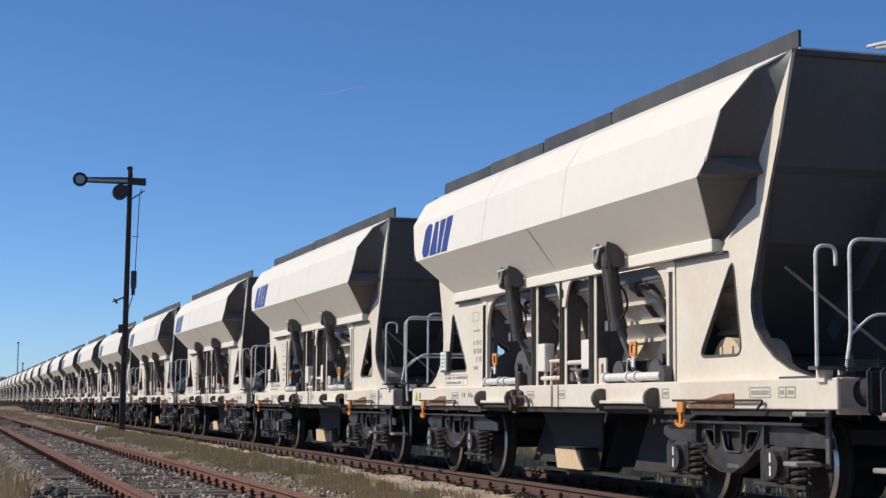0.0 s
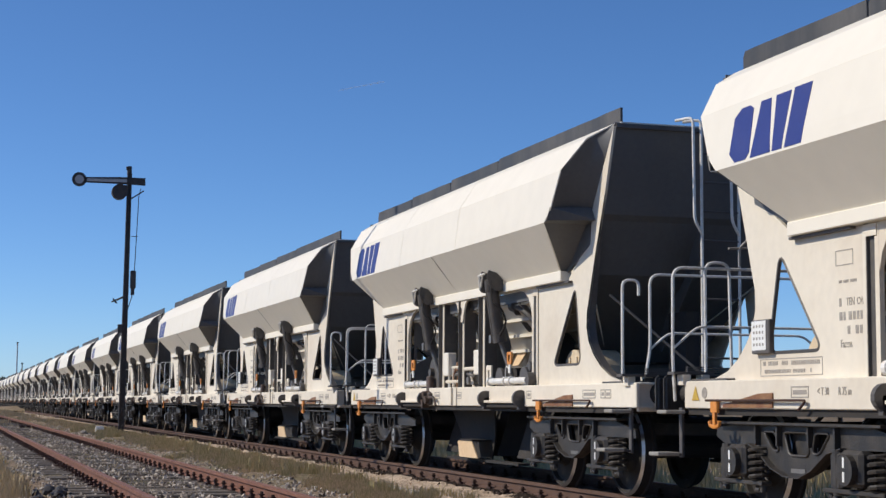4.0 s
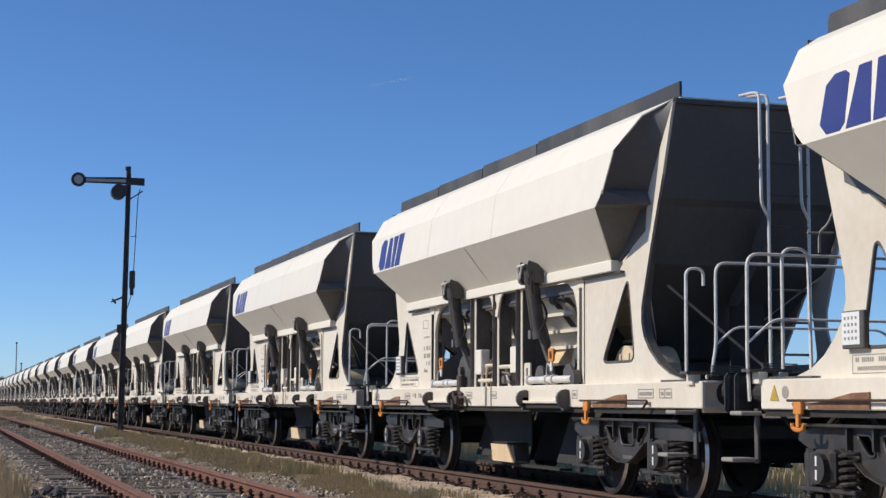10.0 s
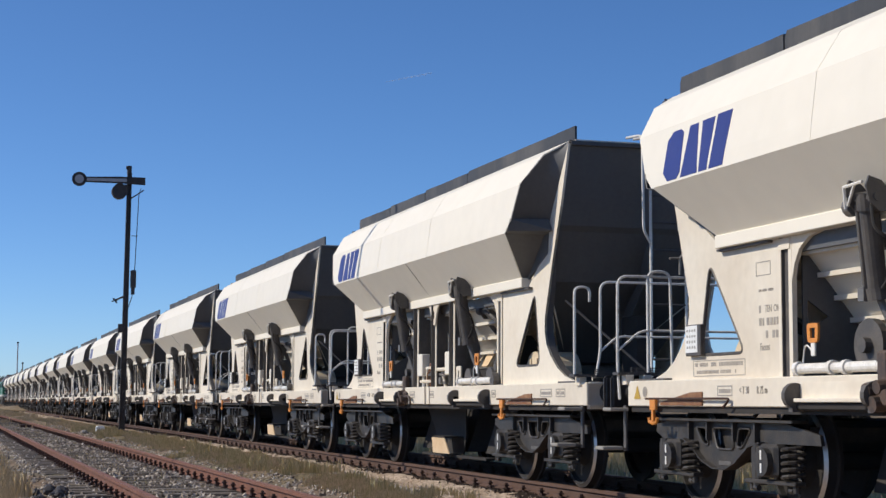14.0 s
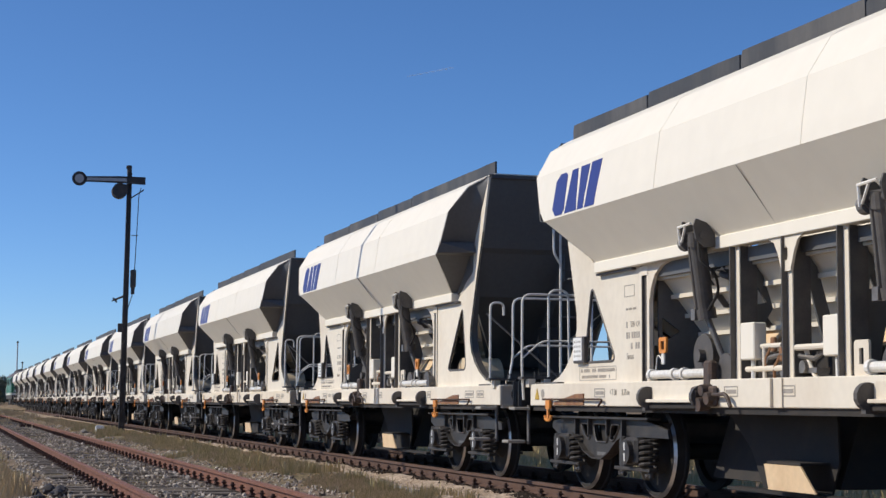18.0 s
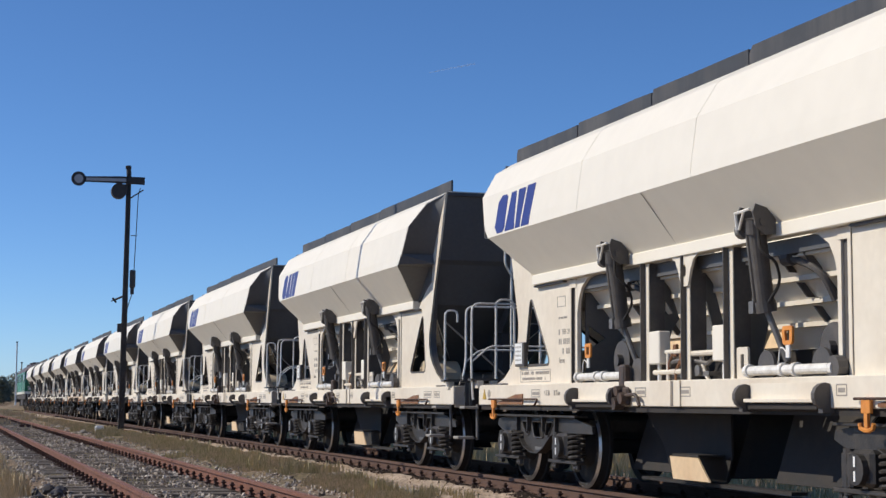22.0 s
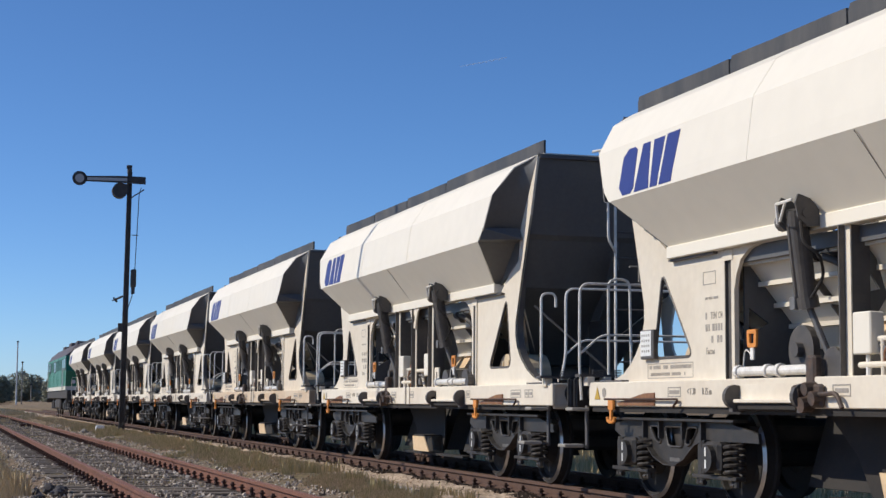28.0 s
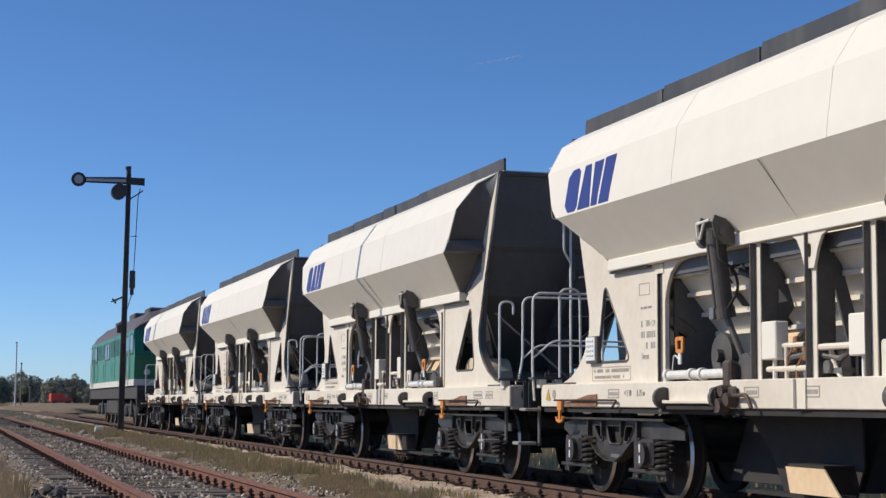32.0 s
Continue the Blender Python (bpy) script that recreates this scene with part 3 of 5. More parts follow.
            tube(bm, rounded([(sx * 1.25, y - 0.22, 2.32), (sx * 1.27, y - 0.28, 2.14), (sx * 1.16, y - 0.34, 2.06), (sx * 1.05, y - 0.22, 1.9), (sx * 1.10, y - 0.10, 1.74)], 0.15), 0.013, 6)
            part("hose", bm, BLACK, ra)
            y -= 0.13
            bm = bmesh.new()
            for d in (-0.13, 0.13):
                prof = [(1.12, 2.40), (1.20, 2.49), (1.30, 2.52), (1.325, 2.45), (1.30, 2.34), (1.22, 2.27), (1.12, 2.28)]
                faces(bm, [[(sx * a, y + d, z) for a, z in prof]], 0.018)
            box(bm, sx * 1.15, sx * 1.24, y - 0.12, y + 0.13, 2.28, 2.42, 0.02)
            rod(bm, (sx * 1.235, y - 0.16, 2.375), (sx * 1.235, y + 0.15, 2.375), 0.035, 10)
            part("ram_bracket", bm, GREY, ra)
            bm = bmesh.new()
            tube(bm, [(sx * 1.34, y + 0.13, 2.465), (sx * 1.345, y - 0.13, 2.475)], 0.012, 6)
            tube(bm, [(sx * 1.34, y + 0.12, 2.465), (sx * 1.31, y + 0.15, 2.315)], 0.012, 6)
            tube(bm, [(sx * 1.34, y - 0.02, 2.47), (sx * 1.31, y + 0.12, 2.335)], 0.012, 6)
            part("bracket_brace", bm, RAILPIPE, ra)
            bm = bmesh.new()
            rod(bm, (sx * 1.235, y + 0.14, 2.335), (sx * 1.235, y + 0.22, 2.335), 0.07, 12)
            part("pin", bm, STEEL, ra)
        # cross pipes, troughs and rollers below the bay
        for y0, y1 in ((1.22, 2.46), (-2.70, -1.32)) if sx < 0 else ():
            bm = bmesh.new()
            rod(bm, (sx * 1.09, y0, 1.195), (sx * 1.09, y1, 1.195), 0.04, 12)
            for q in (y0 + 0.02, (y0 + y1) / 2 - 0.1, (y0 + y1) / 2 + 0.1, y1 - 0.02):
                rod(bm, (sx * 1.09, q - 0.025, 1.195), (sx * 1.09, q + 0.025, 1.195), 0.056, 12)
            pi = part("torque_shaft", bm, RAILPIPE, w, "pale grey torque shaft")
            bm = bmesh.new()
            rod(bm, (sx * 1.05, y0 - 0.02, 1.20), (sx * 1.13, y0 - 0.02, 1.20), 0.09, 12)
            part("shaft_end", bm, GREY, pi)
            for q, r in ((y0 - 0.20, 0.14),) if y0 > 0 else ((-1.55, 0.14), (-2.42, 0.14)):
                bm = bmesh.new()
                slab(bm, [(q - 0.02 + r * math.cos(0.1745 * k), 1.22 + r * math.sin(0.1745 * k)) for k in range(0, 36)], [], sx * 1.03, sx * 1.06)
                part("shaft_cheek", bm, GREY, pi)
            if y0 > 0:
                bm = bmesh.new()
                for a, b, r in ((y0 + 0.02, 1.02, 0.06), (y0 - 0.12, 1.05, 0.05), (y0 - 0.22, 0.98, 0.055), (y0 - 0.06, 0.93, 0.06)):
                    rod(bm, (sx * 1.152, a, b), (sx * 1.25, a, b - 0.01), r, 10)
                box(bm, sx * 1.152, sx * 1.20, y0 - 0.28, y0 + 0.08, 0.90, 1.08, 0.02)
                box(bm, sx * 1.08, sx * 1.16, y0 - 0.12, y0 + 0.02, 1.06, 1.30, 0.02)
                tube(bm, rounded([(sx * 1.20, y0 - 0.25, 1.00), (sx * 1.21, y0 - 0.52, 1.01), (sx * 1.20, y0 - 0.58, 0.90)], 0.06), 0.018, 8)
                part("drain_valve", bm, VALVE, w, "oily dark drain valve cluster")
            bm = bmesh.new()
            box(bm, sx * 1.14, sx * 1.235, y0 + 0.05, y1 - 0.18, 0.935, 0.965, 0.005)
            box(bm, sx * 1.14, sx * 1.16, y0 + 0.05, y1 - 0.18, 0.96, 1.09)
            tr = part("step_trough", bm, IVORY_DIRTY, w, "ivory step ledge with dark end cheeks")
            for q in (y0 - 0.02, y1 - 0.14):
                bm = bmesh.new()
                rod(bm, (sx * 1.19, q, 0.985), (sx * 1.19, q + 0.05, 0.985), 0.10, 14)
                box(bm, sx * 1.10, sx * 1.22, q, q + 0.06, 0.86, 1.0)
                part("cheek", bm, GREY, tr)
            bm = bmesh.new()
            box(bm, sx * 1.02, sx * 1.2, y0 + 0.1, y1 - 0.2, 0.885, 0.925)
            rod(bm, (sx * 1.16, y0 + 0.02, 0.90), (sx * 1.16, y1 - 0.12, 0.90), 0.03, 8)
            part("trough_underside", bm, BLACK, tr)
        # tray, valve boxes, small fittings
        bm = bmesh.new()
        box(bm, sx * 0.86, sx * 1.12, -1.14, 1.10, 1.095, 1.115)
        part("tray", bm, IVORY_DIRTY, w)
        for y in (0.53, -0.80) if sx < 0 else ():
            bm = bmesh.new()
            box(bm, sx * 0.98, sx * 1.10, y - 0.12, y + 0.12, 1.29, 1.60, 0.01)
            vb = part("valve_box", bm, IVORY, w, "ivory sheet-metal valve box")
            bm = bmesh.new()
            rod(bm, (sx * 1.04, y, 1.29), (sx * 1.04, y, 1.115), 0.02, 6)
            rod(bm, (sx * 1.0, y - 0.3, 1.36), (sx * 1.0, y, 1.36), 0.018, 6)
            part("conduit", bm, RAILPIPE, vb)
        if sx < 0:
            bm = bmesh.new()
            for y, z in ((0.32, 1.30), (-0.10, 1.34), (-0.28, 1.22), (0.02, 1.18)):
                rod(bm, (sx * 0.95, y, z), (sx * 1.05, y, z), 0.05, 10)
            tube(bm, [(sx * 1.0, 0.5, 1.42), (sx * 1.03, 0.30, 1.30), (sx * 1.02, 0.0, 1.33), (sx * 1.0, -0.4, 1.28), (sx * 1.0, -0.6, 1.36)], 0.022, 6)
            box(bm, sx * 0.9, sx * 1.02, -0.45, 0.35, 1.17, 1.21)
            part("valve_pipework", bm, STEEL, w)
        if sx < 0:
            bm = bmesh.new()
            for pts, r in (([(1.03, 0.66, 1.40), (1.03, 0.06, 1.40)], 0.022), ([(1.05, -0.20, 1.37), (1.05, -0.66, 1.37)], 0.026), ([(1.04, 0.64, 1.215), (1.04, 0.0, 1.215)], 0.024),
                           ([(1.04, 0.34, 1.40), (1.04, 0.34, 1.12)], 0.018), ([(1.0, -0.26, 1.36), (1.0, -0.33, 1.22), (1.0, -0.42, 1.125)], 0.02)):
                tube(bm, [(sx * x, y, z) for x, y, z in pts], r, 8)
            part("air_pipe", bm, IVORY_DIRTY, w, "pale painted air pipes")
            bm = bmesh.new()
            slab(bm, smooth_loop([(-1.04, 1.40), (-1.24, 1.40), (-1.24, 1.12), (-1.04, 1.12)], 2, 0.03), [[(-1.11, 1.34), (-1.17, 1.34), (-1.17, 1.22), (-1.11, 1.22)]], sx * 1.03, sx * 1.05)
            part("bearing_plate", bm, IVORY_DIRTY, w)
        for y, z in ((0.22, 1.42), (0.08, 1.34)) if sx < 0 else ():
            bm = bmesh.new()
            box(bm, sx * 1.0, sx * 1.04, y - 0.03, y + 0.03, z - 0.07, z + 0.05, 0.01)
            tube(bm, [(sx * 1.03, y, z), (sx * 1.05, y + 0.08, z - 0.12), (sx * 1.04, y + 0.1, z - 0.2)], 0.014, 6)
            part("valve_lever", bm, BROWN, w, "red-brown valve lever")
        for y in (2.30, -1.90) if sx < 0 else ():
            bm = bmesh.new()
            lp = smooth_loop([(y - 0.085, 1.545), (y + 0.085, 1.545), (y + 0.075, 1.395), (y - 0.075, 1.395)], 2, 0.03)
            hl = [(y - 0.04, 1.51), (y + 0.04, 1.51), (y + 0.035, 1.43), (y - 0.035, 1.43)]
            slab(bm, lp, [hl], sx * 1.03, sx * 1.05)
            part("release_handle", bm, ORANGE, w, "orange release handle")
            bm = bmesh.new()
            box(bm, sx * 1.03, sx * 1.05, y - 0.03, y + 0.03, 1.29, 1.394, 0.005)
            tube(bm, rounded([(sx * 1.04, y, 1.32), (sx * 1.04, y + 0.13, 1.40), (sx * 1.04, y + 0.17, 1.2)], 0.08), 0.007, 6)
            part("handle_stem", bm, RAILPIPE, w)
        for y in (1.75, -2.35) if sx < 0 else ():
            bm = bmesh.new()
            rod(bm, (sx * 0.84, y, 1.36), (sx * 0.90, y, 1.36), 0.2, 18)
            rod(bm, (sx * 0.78, y, 1.36), (sx * 0.96, y, 1.36), 0.06, 10)
            part("brake_cylinder", bm, GREY, w)
        if sx > 0:
            continue
        # labels: bars on the far plate and on the sole bar
        bm = bmesh.new()
        pick = random.Random(3)
        for z, y0, y1, tall in ((1.855, 3.20, 2.92, 0.022), (1.70, 3.20, 3.13, 0.062), (1.595, 3.20, 3.13, 0.062), (1.595, 3.07, 2.86, 0.062), (1.49, 3.20, 2.87, 0.062),
                                (1.265, 4.40, 3.50, 0.034), (1.20, 4.40, 3.62, 0.03)):
            y = y0
            while y > y1:
                ln = tall * pick.uniform(0.35, 0.7)
                if pick.random() < 0.82:
                    box(bm, sx * 1.022, sx * 1.0245, y - ln, y, z - tall / 2, z + tall / 2)
                y -= ln + tall * 0.28
        for y0, y1, z0, z1 in ((3.24, 3.0, 1.98, 2.09), (4.44, 3.46, 1.165, 1.30)):
            for q in (z0, z1):
                box(bm, sx * 1.022, sx * 1.0242, y1, y0, q - 0.004, q + 0.004)
            for q in (y0, y1):
                box(bm, sx * 1.022, sx * 1.0242, q - 0.004, q + 0.004, z0, z1)
        tagged(part("plate_lettering", bm, INK, w, "faded grey stencil marks"), kind="stuff")
        bm = bmesh.new()
        for y0, y1 in ((3.45, 3.72), (-4.85, -4.5), (-5.25, -5.1), (-5.1, -4.98), (0.6, 0.85), (-0.35, -0.1), (-2.95, -2.8)):
            for z0, z1 in ((0.985, 0.995), (1.065, 1.075)):
                box(bm, sx * 1.15, sx * 1.1525, y0, y1, z0, z1)
            box(bm, sx * 1.15, sx * 1.1525, y0 + 0.03, y1 - 0.03, 1.012, 1.046)
            for q in (y0, y1 - 0.01):
                box(bm, sx * 1.15, sx * 1.1525, q, q + 0.01, 0.985, 1.075)
        tagged(part("sole_bar_lettering", bm, INK, w), kind="stuff")
        # blue company mark: plain slanted shapes

        def shape(pts, hole=None):
            b2 = bmesh.new()
            def at(y, f):
                z = 2.865 + f * 0.42
                i = 0
                v = 1.460 + 0.012 * (2.96 - z) / 0.125 if z < 2.96 else 1.460 + (1.405 - 1.460) * (z - 2.96) / 0.395
                return (sx * (v + 0.004), y, z)
            slab(b2, pts, [hole] if hole else [], 0, 1)
            for vv in b2.verts:
                deep = vv.co.x
                q = at(vv.co.y, vv.co.z)
                vv.co = (q[0] - sx * deep * 0.006, q[1], q[2])
            part("mark_shape", b2, BLUE, w, "deep blue painted mark")
        shape([(4.10, 0.17), (4.00, -0.02), (3.82, -0.02), (3.76, 0.10), (3.76, 0.94), (3.82, 1.02), (3.96, 1.02), (4.07, 0.86)])
        shape([(3.74, -0.02), (3.42, -0.02), (3.48, 1.02), (3.64, 1.02)])
        shape([(3.39, -0.02), (3.24, -0.02), (3.17, 1.03), (3.40, 1.03)])
        shape([(3.20, -0.02), (2.95, -0.02), (2.86, 1.05), (3.12, 1.05)])
        # tie-down hooks, brake levers, brown plates
        for y in (4.98, -3.25):
            bm = bmesh.new()
            box(bm, sx * 1.16, sx * 1.19, y - 0.06, y + 0.06, 0.86, 0.975, 0.005)
            box(bm, sx * 1.165, sx * 1.188, y - 0.022, y + 0.022, 0.76, 0.87)
            tube(bm, [(sx * 1.177, y - 0.09, 0.79), (sx * 1.177, y - 0.08, 0.755), (sx * 1.177, y - 0.03, 0.74), (sx * 1.177, y + 0.03, 0.74), (sx * 1.177, y + 0.08, 0.755), (sx * 1.177, y + 0.09, 0.79)], 0.018, 6)
            part("lashing_hook", bm, ORANGE, w, "orange lashing hook")
            bm = bmesh.new()
            tube(bm, rounded([(sx * 1.185, y + 0.15, 0.965), (sx * 1.185, y - 1.55, 0.965), (sx * 1.185, y - 1.43, 0.89)], 0.05), 0.011, 6)
            part("brake_pull_rod", bm, CHAIR, w)
            bm = bmesh.new()
            slab(bm, [(y - 0.12, 0.93), (y - 0.75, 1.02), (y - 0.98, 1.025), (y - 0.98, 0.905), (y - 0.12, 0.905)], [], sx * 1.151, sx * 1.163)
            part("brake_plate", bm, BROWN, w, "rust brown brake change plate")
        # warning signs and the board near the far plate
        bm = bmesh.new()
        faces(bm, [[(sx * 1.154, 5.46, 0.965), (sx * 1.154, 5.32, 0.965), (sx * 1.154, 5.39, 1.09)]], 0.003)
        part("warning_triangle", bm, YELLOW, w, "dull yellow warning triangle")
        bm = bmesh.new()
        rod(bm, (sx * 1.150, 5.22, 1.03), (sx * 1.154, 5.22, 1.03), 0.05, 14)
        part("round_mark", bm, INK, w)
        bm = bmesh.new()
        box(bm, sx * 1.023, sx * 1.075, 4.20, 4.50, 1.345, 1.625, 0.008)
        fr = part("board_frame", bm, GREY, w)
        bm = bmesh.new()
        box(bm, sx * 1.075, sx * 1.079, 4.25, 4.49, 1.375, 1.615)
        fc = part("board_face", bm, WHITE, fr, "white board in a dark frame")
        bm = bmesh.new()
        for q in range(4):
            z = 1.41 + 0.05 * q
            for j in range(4):
                box(bm, sx * 1.079, sx * 1.0805, 4.285 + 0.05 * j, 4.31 + 0.05 * j, z, z + 0.022)
        tagged(part("board_print", bm, STEPGREY, fc, "faint printed grid"), kind="stuff")
        # lettering that can be read, on the far plate and the sole bar
        for words, y, z, tall, at in (("TEN", 3.10, 1.672, 0.062, 1.0235), ("CW", 2.955, 1.672, 0.058, 1.0235), ("Faccns", 3.19, 1.36, 0.062, 1.0235),
                                      ("< T 30", 3.32, 1.005, 0.062, 1.1525), ("R 75 m", 3.02, 1.005, 0.062, 1.1525)):
            part("lettering", words_mesh(words, tall, sx * at, y, z), INK, w, "dark stencilled letters")


def wagon_ends(w):
    for sy in (-1, 1):
        # hopper end: steep above, sloping in below
        bm = bmesh.new()
        k = 0.09 if sy < 0 else 0.0
        prof = [(5.08 - k, 3.81, 0.995), (5.04 - k, 3.70, 0.995), (4.78 - k, 2.90, 0.995), (4.72 - k, 2.84, 0.995), (4.42 - k, 2.30, 0.985), (3.14, 1.42, 0.78), (2.7, 1.40, 0.30)]
        faces(bm, [[(-min(u, 1.0 if b > 1.5 else 0.40), sy * a, b), (u, sy * a, b), (v, sy * c, d), (-min(v, 1.0 if d > 1.5 else 0.40), sy * c, d)] for (a, b, u), (c, d, v) in zip(prof, prof[1:])])
        bmesh.ops.remove_doubles(bm, verts=bm.verts[:], dist=0.001)
        bmesh.ops.solidify(bm, geom=bm.faces[:], thickness=0.012)
        ew = part("end_wall", bm, ANTHRACITE, w, "anthracite sloping hopper end")
        bm = bmesh.new()
        box(bm, -0.985, 0.985, sy * (5.04 - k), sy * (5.11 - k), 3.75, 3.80, 0.006)
        part("top_rim", bm, GREY, ew)
        bm = bmesh.new()
        box(bm, -0.93, 0.93, sy * (5.05 - k), sy * (5.10 - k), 3.801, 3.815)
        part("rim_strip", bm, IVORY_DIRTY, ew)
        bm = bmesh.new()
        slab(bm, [(sy * 4.74, 2.84), (sy * 3.60, 1.60), (sy * 3.72, 1.50), (sy * 4.75, 2.5)], [], 0.10, 0.12)
        part("stiffener", bm, ANTHRACITE, ew)
        # cross beam and struts behind the plates
        bm = bmesh.new()
        box(bm, -0.98, 0.98, sy * 4.72, sy * 4.80, 1.13, 1.24)
        box(bm, -0.08, 0.08, sy * 4.3, sy * 4.72, 1.13, 1.9)
        part("cross_member", bm, BLACK, w)
        # air tank across the wagon end
        bm = bmesh.new()
        rod(bm, (-0.90, sy * 3.62, 1.22), (-0.42, sy * 3.62, 1.22), 0.30, 28)
        for y in (-0.10, 0.10):
            box(bm, -0.915, -0.90, sy * 3.62 + y - 0.02, sy * 3.62 + y + 0.02, 1.25, 1.44)
        part("air_reservoir", bm, TANKCREAM, w, "cream air tank", smooth=False)
        # platform and headstock
        bm = bmesh.new()
        box(bm, -1.10, 1.10, sy * 4.9, sy * 5.74, 1.137, 1.155)
        part("end_platform", bm, GREY, w)
        bm = bmesh.new()
        box(bm, -1.108, 1.108, sy * (5.56 if sy > 0 else 5.76), sy * (5.615 if sy > 0 else 5.815), 0.86, 1.14, 0.008)
        hs = part("headstock", bm, IVORY_DIRTY, w)
        for x in (-0.875, 0.875):
            bm = bmesh.new()
            rod(bm, (x, sy * 5.76, 1.03), (x, sy * 6.02, 1.03), 0.12, 14, 0.10)
            rod(bm, (x, sy * 6.02, 1.03), (x, sy * 6.16, 1.03), 0.085, 14)
            box(bm, x - 0.16, x + 0.16, sy * 5.76, sy * 5.79, 0.88, 1.18)
            bu = part("buffer", bm, BLACK, w)
            bm = bmesh.new()
            box(bm, x - 0.22, x + 0.22, sy * 6.16, sy * 6.20, 0.86, 1.20, 0.03)
            part("buffer_plate", bm, BOGIE, bu)
            if x < 0:
                bm = bmesh.new()
                for k in range(5):
                    box(bm, x - 0.16, x + 0.16, sy * 5.795, sy * 5.82, 1.19 + 0.018 * k, 1.20 + 0.018 * k)
                part("buffer_step", bm, GREY, bu)
        bm = bmesh.new()
        box(bm, -0.05, 0.05, sy * 5.76, sy * 6.05, 0.99, 1.08)
        tube(bm, [(0, sy * 6.0, 1.0), (0, sy * 6.12, 0.9), (0, sy * 6.2, 0.85), (0, sy * 6.26, 0.95)], 0.03, 8)
        part("coupling", bm, BLACK, w)
        bm = bmesh.new()
        for x in (-0.35, 0.35):
            tube(bm, rounded([(x, sy * 5.75, 0.88), (x, sy * 6.05, 0.70), (x * 0.7, sy * 6.25, 0.62)], 0.15), 0.022, 6)
        part("brake_hose", bm, BLACK, w)
        # platform rails
        for sx in (-1, 1):
            if sy > 0:
                grab = [(0.90, 5.70, 1.20), (0.90, 5.70, 2.215), (0.66, 5.70, 2.215), (0.66, 5.66, 1.155)]
                rail = [(1.19, 5.73, 0.96), (1.22, 5.71, 1.30), (1.22, 5.70, 2.16), (0.0, 5.70, 2.16)]
                mid = [(1.22, 5.70, 1.43), (0.98, 5.70, 1.63), (0.0, 5.68, 1.63)]
            else:
                grab = [(1.22, 5.70, 1.21), (1.22, 5.70, 2.13), (1.05, 5.70, 2.13), (1.05, 5.70, 1.98)]
                rail = [(0.98, 5.72, 0.98), (0.98, 5.72, 1.25), (0.93, 5.70, 1.45), (0.93, 5.70, 2.19), (0.0, 5.70, 2.19)]
                mid = [(0.93, 5.70, 1.46), (0.74, 5.70, 1.62), (0.0, 5.68, 1.62)]
            bm = bmesh.new()
            tube(bm, rounded([(sx * x, sy * y, z) for x, y, z in grab], 0.10, 5), 0.0145, 8)
            part("grab_rail", bm, RAILPIPE, w, "grey steel grab rail")
            bm = bmesh.new()
            tube(bm, rounded([(sx * x, sy * y, z) for x, y, z in rail], 0.11, 5), 0.0145, 8)
            tube(bm, rounded([(sx * x, sy * y, z) for x, y, z in mid], 0.08, 4), 0.012, 6)
            part("platform_rail", bm, RAILPIPE, w)
            bm = bmesh.new()
            box(bm, sx * 0.86, sx * 1.25, sy * 5.62, sy * 5.76, 1.195, 1.22)
            ft = part("rail_foot", bm, GREY, w)
            for x in (1.135, 0.95):
                bm = bmesh.new()
                box(bm, sx * (x - 0.04), sx * (x + 0.04), sy * 5.60, sy * 5.72, 1.10, 1.195, 0.004)
                part("foot_block", bm, IVORY_DIRTY, ft)
            # hanging steps
            bm = bmesh.new()
            box(bm, sx * 1.125, sx * 1.15, sy * 5.68, sy * 5.74, 0.46, 0.90, 0.004)
            box(bm, sx * 1.125, sx * 1.24, sy * 5.69, sy * 5.73, 0.475, 0.495)
            stp = part("step_hanger", bm, GREY, w)
            for x0, x1, z in ((1.17, 1.36, 0.845), (1.23, 1.44, 0.475)):
                bm = bmesh.new()
                box(bm, sx * x0, sx * x1, sy * 5.56, sy * 5.76, z, z + 0.035, 0.008)
                if z > 0.6:
                    box(bm, sx * 1.14, sx * 1.18, sy * 5.69, sy * 5.73, z, z + 0.03)
                part("step_tread", bm, STEPGREY, stp)
        if sy > 0:
            # hand lever above the platform rail
            bm = bmesh.new()
            tube(bm, rounded([(-0.55, 5.70, 2.19), (-0.55, 5.70, 2.36), (-0.52, 5.60, 2.42), (-0.50, 5.52, 2.56)], 0.05), 0.012, 6)
            tube(bm, [(-0.66, 5.70, 2.35), (-0.42, 5.70, 2.36)], 0.011, 6)
            part("brake_lever", bm, STEPGREY, w)
            continue
        # ladder on the end, with hooped grips over the top
        bm = bmesh.new()
        for x in (-0.12, 0.30):
            tube(bm, rounded([(x, sy * 5.20, 1.16), (x, sy * 5.20, 3.85), (x - 0.14, sy * 5.06, 3.84)], 0.06, 4), 0.016, 8)
        lad = part("ladder", bm, RAILPIPE, w)
        for x in (-0.12, 0.30):
            bm = bmesh.new()
            tube(bm, rounded([(x - 0.22, sy * 5.06, 3.85), (x - 0.12, sy * 5.26, 3.86), (x - 0.12, sy * 5.28, 2.80), (x, sy * 5.21, 2.66)], 0.07, 4), 0.016, 8)
            part("grip_hoop", bm, RAILPIPE, lad)
        for z in np.arange(1.4, 3.8, 0.3):
            bm = bmesh.new()
            rod(bm, (-0.12, sy * 5.20, z), (0.30, sy * 5.20, z), 0.012, 6)
            part("rung", bm, GREY, lad)
        bm = bmesh.new()
        tube(bm, [(-0.95, sy * 4.75, 2.05), (-0.2, sy * 5.3, 1.25)], 0.014, 6)
